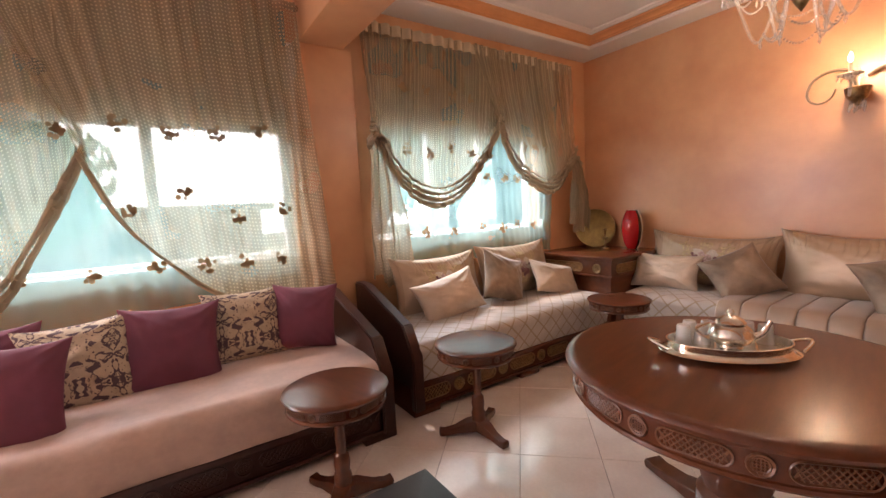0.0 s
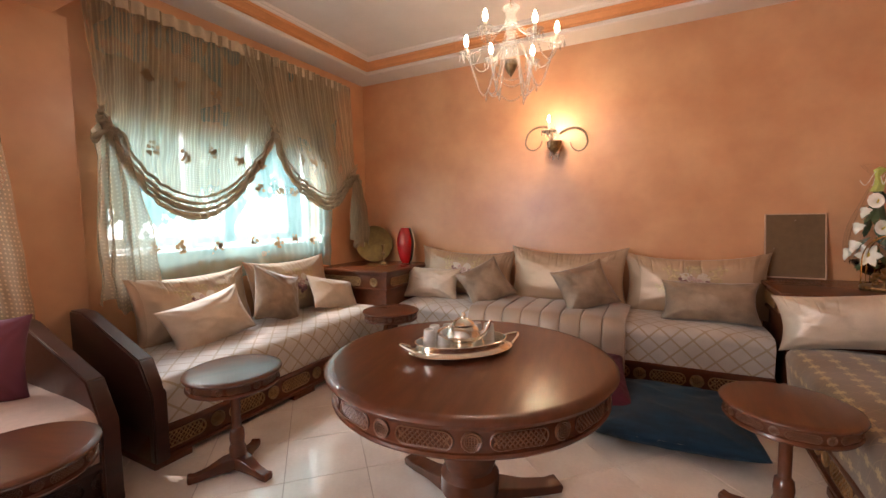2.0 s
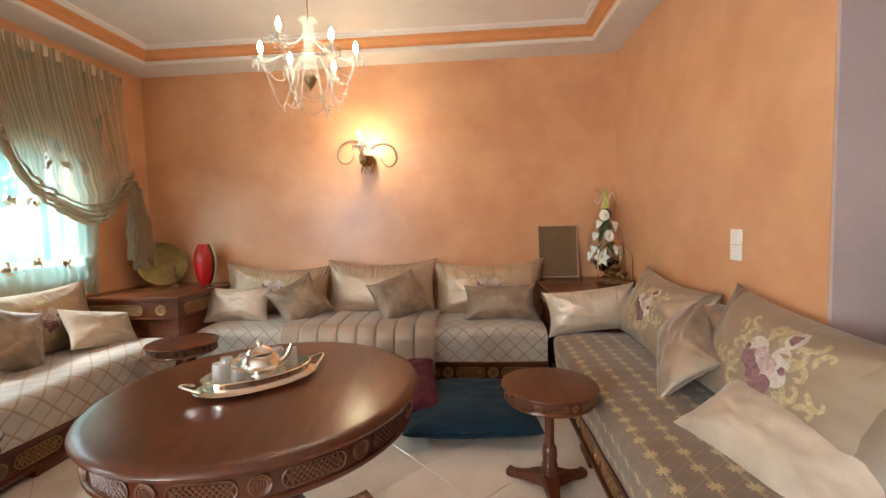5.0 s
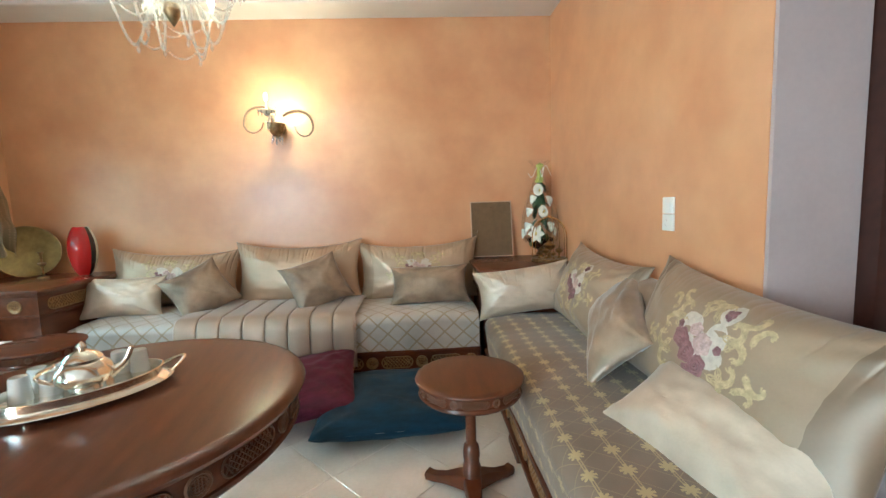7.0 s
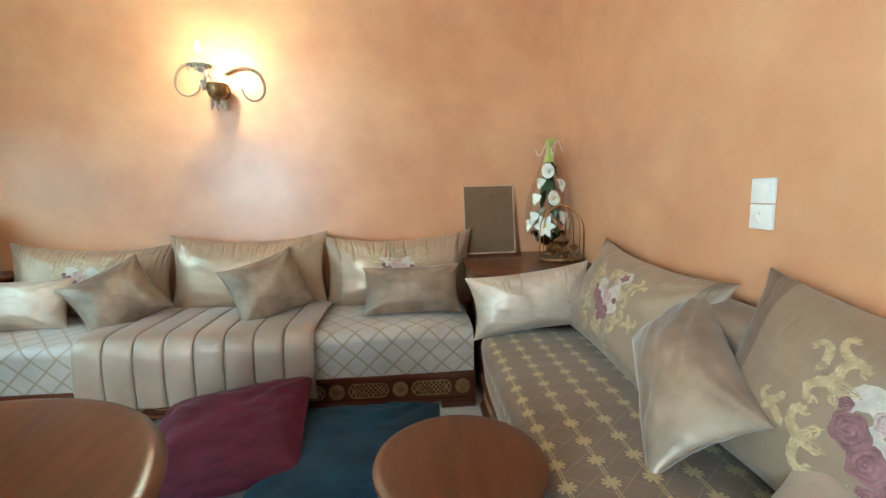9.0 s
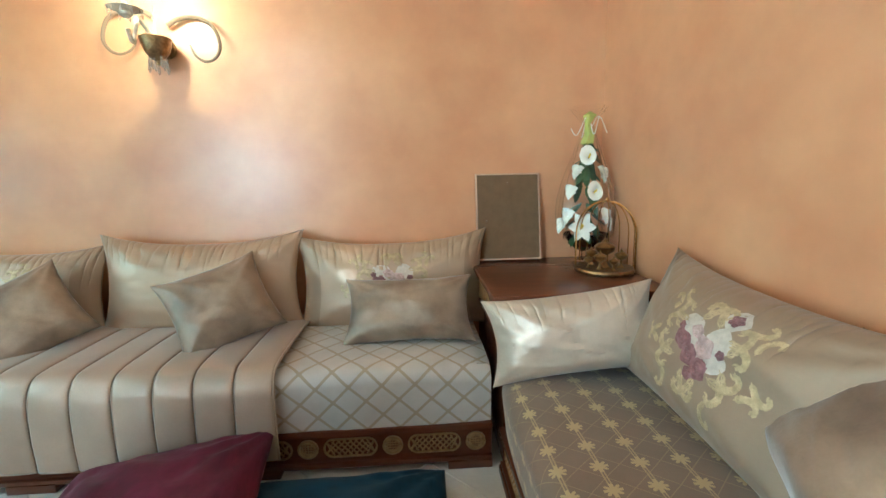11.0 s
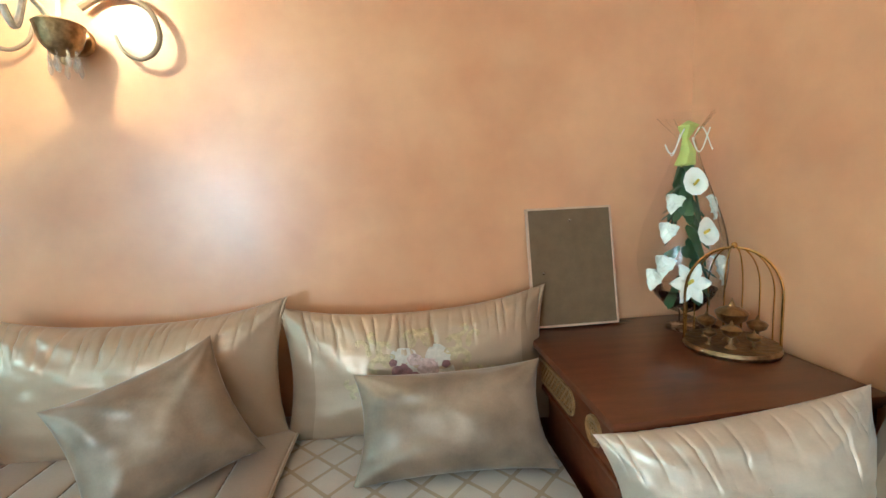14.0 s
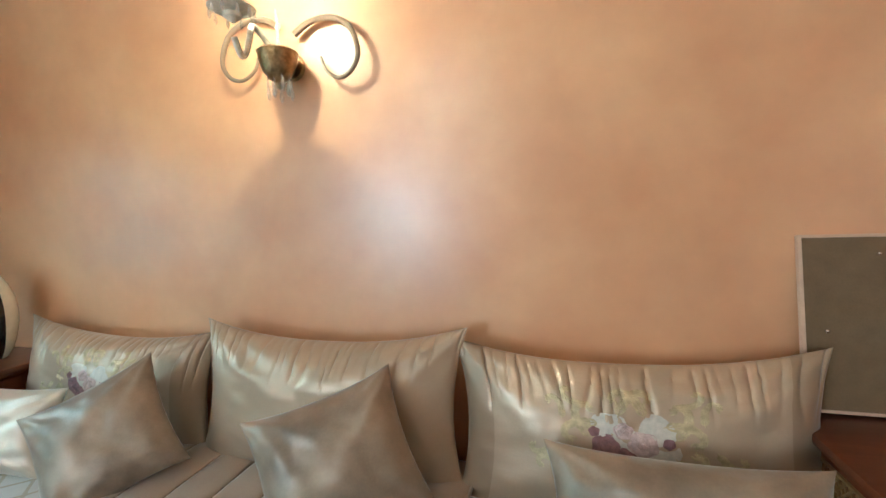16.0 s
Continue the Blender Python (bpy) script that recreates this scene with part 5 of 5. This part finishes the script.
fa.scale = (1.05, 1.05, 1.25)
part("cellophane", grid(bmesh.new(), cello, 60, 24), M_CELLO, fa, "clear crinkled wrap")
bm = bmesh.new()
lathe(bm, [(0.0, 0.455), (0.028, 0.465), (0.022, 0.50), (0.012, 0.535), (0.028, 0.57), (0.0, 0.585)], 12)
part("lime_wrap", spread(bm, lambda p: p + Vector((0.006 * math.sin(p.z * 90), 0.005 * math.sin(p.x * 200), 0))), M_LIME, fa)
for k in range(4):
    a = k * 1.6
    part("ribbon", tube(bmesh.new(), arc(lambda t: ((0.015 + 0.07 * t) * math.cos(a), (0.015 + 0.07 * t) * math.sin(a) - 0.01, 0.53 + 0.035 * math.sin(t * 4 + k)), 10), 0.0022, 4), M_PETAL, fa)

cg = thing("birdcage_stand", (4.095, 3.61, 0.717), "gilt wire half birdcage with small brass cups inside", "ornament", "", -40)
cg.scale = (1.1, 1.1, 1.29)
R, Hc = 0.115, 0.13
part("base", lathe(bmesh.new(), [(0, 0.0), (R, 0.0), (R + 0.004, 0.008), (R, 0.016), (0, 0.016)], 32), M_DKBRASS, cg)
for k in range(9):
    a = math.pi * (k - 1) / 8 + 0.55
    part("arch" if k in (0, 8) else "wire", tube(bmesh.new(), [(R * math.cos(a), R * math.sin(a), 0.01), (R * math.cos(a), R * math.sin(a), Hc)] + arc(lambda t: (R * math.cos(a) * math.cos(t * 1.5), R * math.sin(a) * math.cos(t * 1.5), Hc + 0.115 * math.sin(t * 1.5)), 8), 0.0036 if k in (0, 8) else 0.0022, 5), M_BRASS, cg)
part("finial", ball(bmesh.new(), (0, 0, Hc + 0.12), 0.008), M_BRASS, cg)
for x, y, s in ((0, 0, 1.6), (0.06, 0.02, 0.8), (-0.06, 0.02, 0.8), (0.0, -0.06, 0.8), (0.05, -0.05, 0.7), (-0.05, -0.05, 0.7)):
    part("cup", lathe(bmesh.new(), [(0, 0), (0.014, 0.0), (0.005, 0.01), (0.005, 0.025), (0.022, 0.035), (0.026, 0.045), (0.02, 0.05), (0.006, 0.055), (0, 0.068)], 16, (x, y, 0.016)) if s == 0.8 else spread(lathe(bmesh.new(), [(0, 0), (0.014, 0.0), (0.005, 0.01), (0.005, 0.025), (0.022, 0.035), (0.026, 0.045), (0.02, 0.05), (0.006, 0.055), (0, 0.068)], 16), lambda p: Vector((x, y, 0.016)) + p * s), M_DKBRASS, cg)

bt = new("brass_tray")
bt.matrix_world = pose(0.235, 3.825, 0.905, 80, 0, 44)
bt.scale = (1.16, 1.16, 1.0)
tagged(bt, "round hammered brass tray standing on a stand", "brass tray")
part("dish", lathe(bmesh.new(), [(0, 0.0), (0.135, 0.0), (0.155, 0.012), (0.162, 0.014), (0.16, 0.018), (0.13, 0.007), (0, 0.006)], 48), M_TRAYBRASS, bt)
part("rim", tube(bmesh.new(), arc(lambda t: (0.162 * math.cos(6.2832 * t), 0.162 * math.sin(6.2832 * t), 0.015), 48), 0.004, 6), M_DKBRASS, bt)
bs = thing("candle_holder", (0.42, 3.72, 0.717), "small dark brass candle holder on the corner cabinet", "candle holder")
part("stick", lathe(bmesh.new(), [(0, 0), (0.035, 0.0), (0.03, 0.01), (0.008, 0.02), (0.008, 0.09), (0.025, 0.10), (0.025, 0.11), (0.008, 0.115), (0.008, 0.17), (0.018, 0.19), (0.0, 0.19)], 16), M_DKBRASS, bs)

va = thing("vase", (0.62, 3.84, 0.717), "red glazed ceramic vase with black and cream bands", "vase", "", 30)
va.scale = (1.35, 1.35, 1.42)
VP = [(0.03, 0.0), (0.048, 0.03), (0.062, 0.08), (0.068, 0.13), (0.064, 0.18), (0.05, 0.225), (0.036, 0.25), (0.032, 0.252), (0.03, 0.245)]


def vase_sector(a0, a1):
    bm = bmesh.new()
    n = 20
    return grid(bm, lambda u, v: (poly(VP, v)[0] * math.cos(a0 + (a1 - a0) * u), poly(VP, v)[0] * math.sin(a0 + (a1 - a0) * u), poly(VP, v)[1]), n, 24)


for nm, a0, a1, m in (("red_side", -3.9, -0.9, M_RED), ("black_band", -0.9, -0.45, M_BLACK), ("cream_side", -0.45, 2.383, M_CREAM)):
    part(nm, vase_sector(a0, a1), m, va)

sw = thing("wall_switch", (0, 0, 0), "white plastic light switch above a socket", "switch")
sw.matrix_world = pose(RIGHT(2.373) - 0.001, 2.373, 1.072, 0, 0, -90.5)
for z, n in ((0.036, "switch"), (-0.038, "socket")):
    p = part(n + "_plate", B(-0.04, 0.04, -0.011, 0.0, z - 0.036, z + 0.036, bevel=0.004), M_PLASTIC, sw)
    if n == "switch":
        part("rocker", B(-0.027, 0.027, -0.015, -0.01, z - 0.027, z + 0.02, bevel=0.002), M_PLASTIC, p)
    else:
        bm = lathe(bmesh.new(), [(0.021, 0.013), (0.018, 0.013), (0.017, 0.003), (0, 0.003)], 20)
        part("socket_well", spread(bm, lambda v: Vector((v.x, -v.z, v.y + z))), M_PLASTIC, p)
        part("earth_pin", tube(bmesh.new(), [(0, -0.003, z + 0.009), (0, -0.014, z + 0.009)], 0.0025, 6), M_CHROME, p)

st = thing("shutter_strap", (0.003, 1.015, 0), "white roller shutter strap on the wall by the window", "shutter strap")
part("strap", B(0, 0.004, -0.01, 0.01, 1.1, 2.05), M_PLASTIC, st)
part("guide_box", B(0, 0.03, -0.02, 0.02, 2.05, 2.27, bevel=0.004), M_PLASTIC, st)
part("winder", B(0, 0.02, -0.02, 0.02, 1.0, 1.1, bevel=0.004), M_PLASTIC, st)
so = thing("wall_socket", (0.001, 3.31, 0.985), "white plastic surface socket beside the window", "socket")
part("socket_box", B(0, 0.045, -0.05, 0.05, -0.04, 0.04, bevel=0.008), M_PLASTIC, so)

dr = thing("door_frame", (4.552, 1.80, 0), "dark varnished wooden doorway with glazed leaf", "door")
part("jamb", B(0.0, 0.07, 0.0, 0.09, 0, 2.1, bevel=0.006), M_DARK, dr)
part("leaf", B(0.075, 0.85, 0.03, 0.075, 0.01, 2.08, bevel=0.004), M_DARK, dr)
for z in (0.25, 0.85, 1.45):
    part("glass_panel", B(0.16, 0.74, 0.022, 0.03, z, z + 0.5), M_BLACK, dr)

# ---- outside ----
structure("ground", B(-400, -0.3, -400, 400, -0.5, -0.35), M_SOIL, "garden ground outside the windows")
# added glowing board: whitens the view out and sends level light indoors
structure("backdrop", B(-40, -39.8, -70, 70, -1, 26), M_BRIGHT, "glowing backdrop standing in for the bright outdoors beyond the garden")
nb = thing("neighbour_house", (-9, 0, -0.35), "low pale rendered house across the garden", "house")
part("wall", B(-4, 0, -9, 2.5, 0, 1.75), M_STONE, nb)
for y in (-6.5, -3.5, -0.8, 1.2):
    w = part("window", B(-0.02, 0.03, y, y + 0.9, 0.75, 1.45), M_ALU, nb)
    part("pane", B(0.0, 0.034, y + 0.08, y + 0.82, 0.83, 1.37), M_BLACK, w)
part("roof", B(-4.3, 0.3, -9.3, 2.8, 1.75, 1.9), M_STONE, nb)


def tree(x, y, h, r, seed):
    t = thing("garden_tree", (x, y, -0.35), "leafy green garden tree", "tree", "garden trees")
    rnd = random.Random(seed)
    bm = tube(bmesh.new(), [(0, 0, 0), (0.05, 0.02, h * 0.3), (0.0, 0.1, h * 0.6)], [0.14, 0.1, 0.06], 8)
    for k in range(6):
        a = k * 1.05
        tube(bm, [(0.02, 0.05, h * (0.3 + 0.05 * k)), (r * 0.6 * math.cos(a), r * 0.6 * math.sin(a), h * (0.5 + 0.05 * k))], [0.05, 0.015], 6)
    part("trunk", bm, M_DARK, t)
    verts, faces = [], []
    for k in range(3600):
        d = Vector((rnd.gauss(0, 1), rnd.gauss(0, 1), rnd.gauss(0, 1))).normalized() * r * rnd.uniform(0.35, 1.0) * (0.8 + 0.3 * noise.noise(Vector((k * 0.01, seed, 0))))
        c = Vector((d.x, d.y, h * 0.62 + d.z * 0.9))
        e = Euler((rnd.uniform(0, 6), rnd.uniform(0, 6), rnd.uniform(0, 6))).to_matrix()
        i = len(verts)
        verts += [c + e @ Vector(p) for p in ((-0.1, 0, 0), (0, -0.045, 0.01), (0.1, 0, 0), (0, 0.045, 0.01))]
        faces.append((i, i + 1, i + 2, i + 3))
    me = bpy.data.meshes.new("crown")
    me.from_pydata(verts, [], faces)
    me.materials.append(M_TREE)
    cr = new("crown", me)
    cr.parent = t


tree(-4.2, 3.6, 4.0, 1.5, 1)
tree(-5.0, 5.8, 4.6, 1.7, 2)
tree(-4.4, -2.6, 4.2, 1.7, 3)
tree(-3.4, -1.1, 3.3, 1.15, 4)

# ---- floor tiles, laid diagonally ----
TS = 0.369
OX, OY = 1.446, 1.524
base = B(-TS / 2 + 0.0012, TS / 2 - 0.0012, -TS / 2 + 0.0012, TS / 2 - 0.0012, -0.02, 0.0, bevel=0.0012, seg=1)
me = bpy.data.meshes.new("tile")
base.to_mesh(me)
base.free()
me.materials.append(M_TILE)
floor = new("floor")
tagged(floor, "glossy cream marbled tiles laid diagonally", "floor", "", "structure")
rt = math.sqrt(0.5)
for i in range(-14, 15):
    for j in range(-14, 15):
        u, v = (i + 0.5) * TS, (j + 0.5) * TS
        x, y = OX + rt * (u - v), OY + rt * (u + v)
        if 0.1 < x < 4.7 and -1.2 < y < 4.1:
            o = new("tile", me)
            o.parent = floor
            o.matrix_basis = pose(x, y, 0, 0, 0, 45)
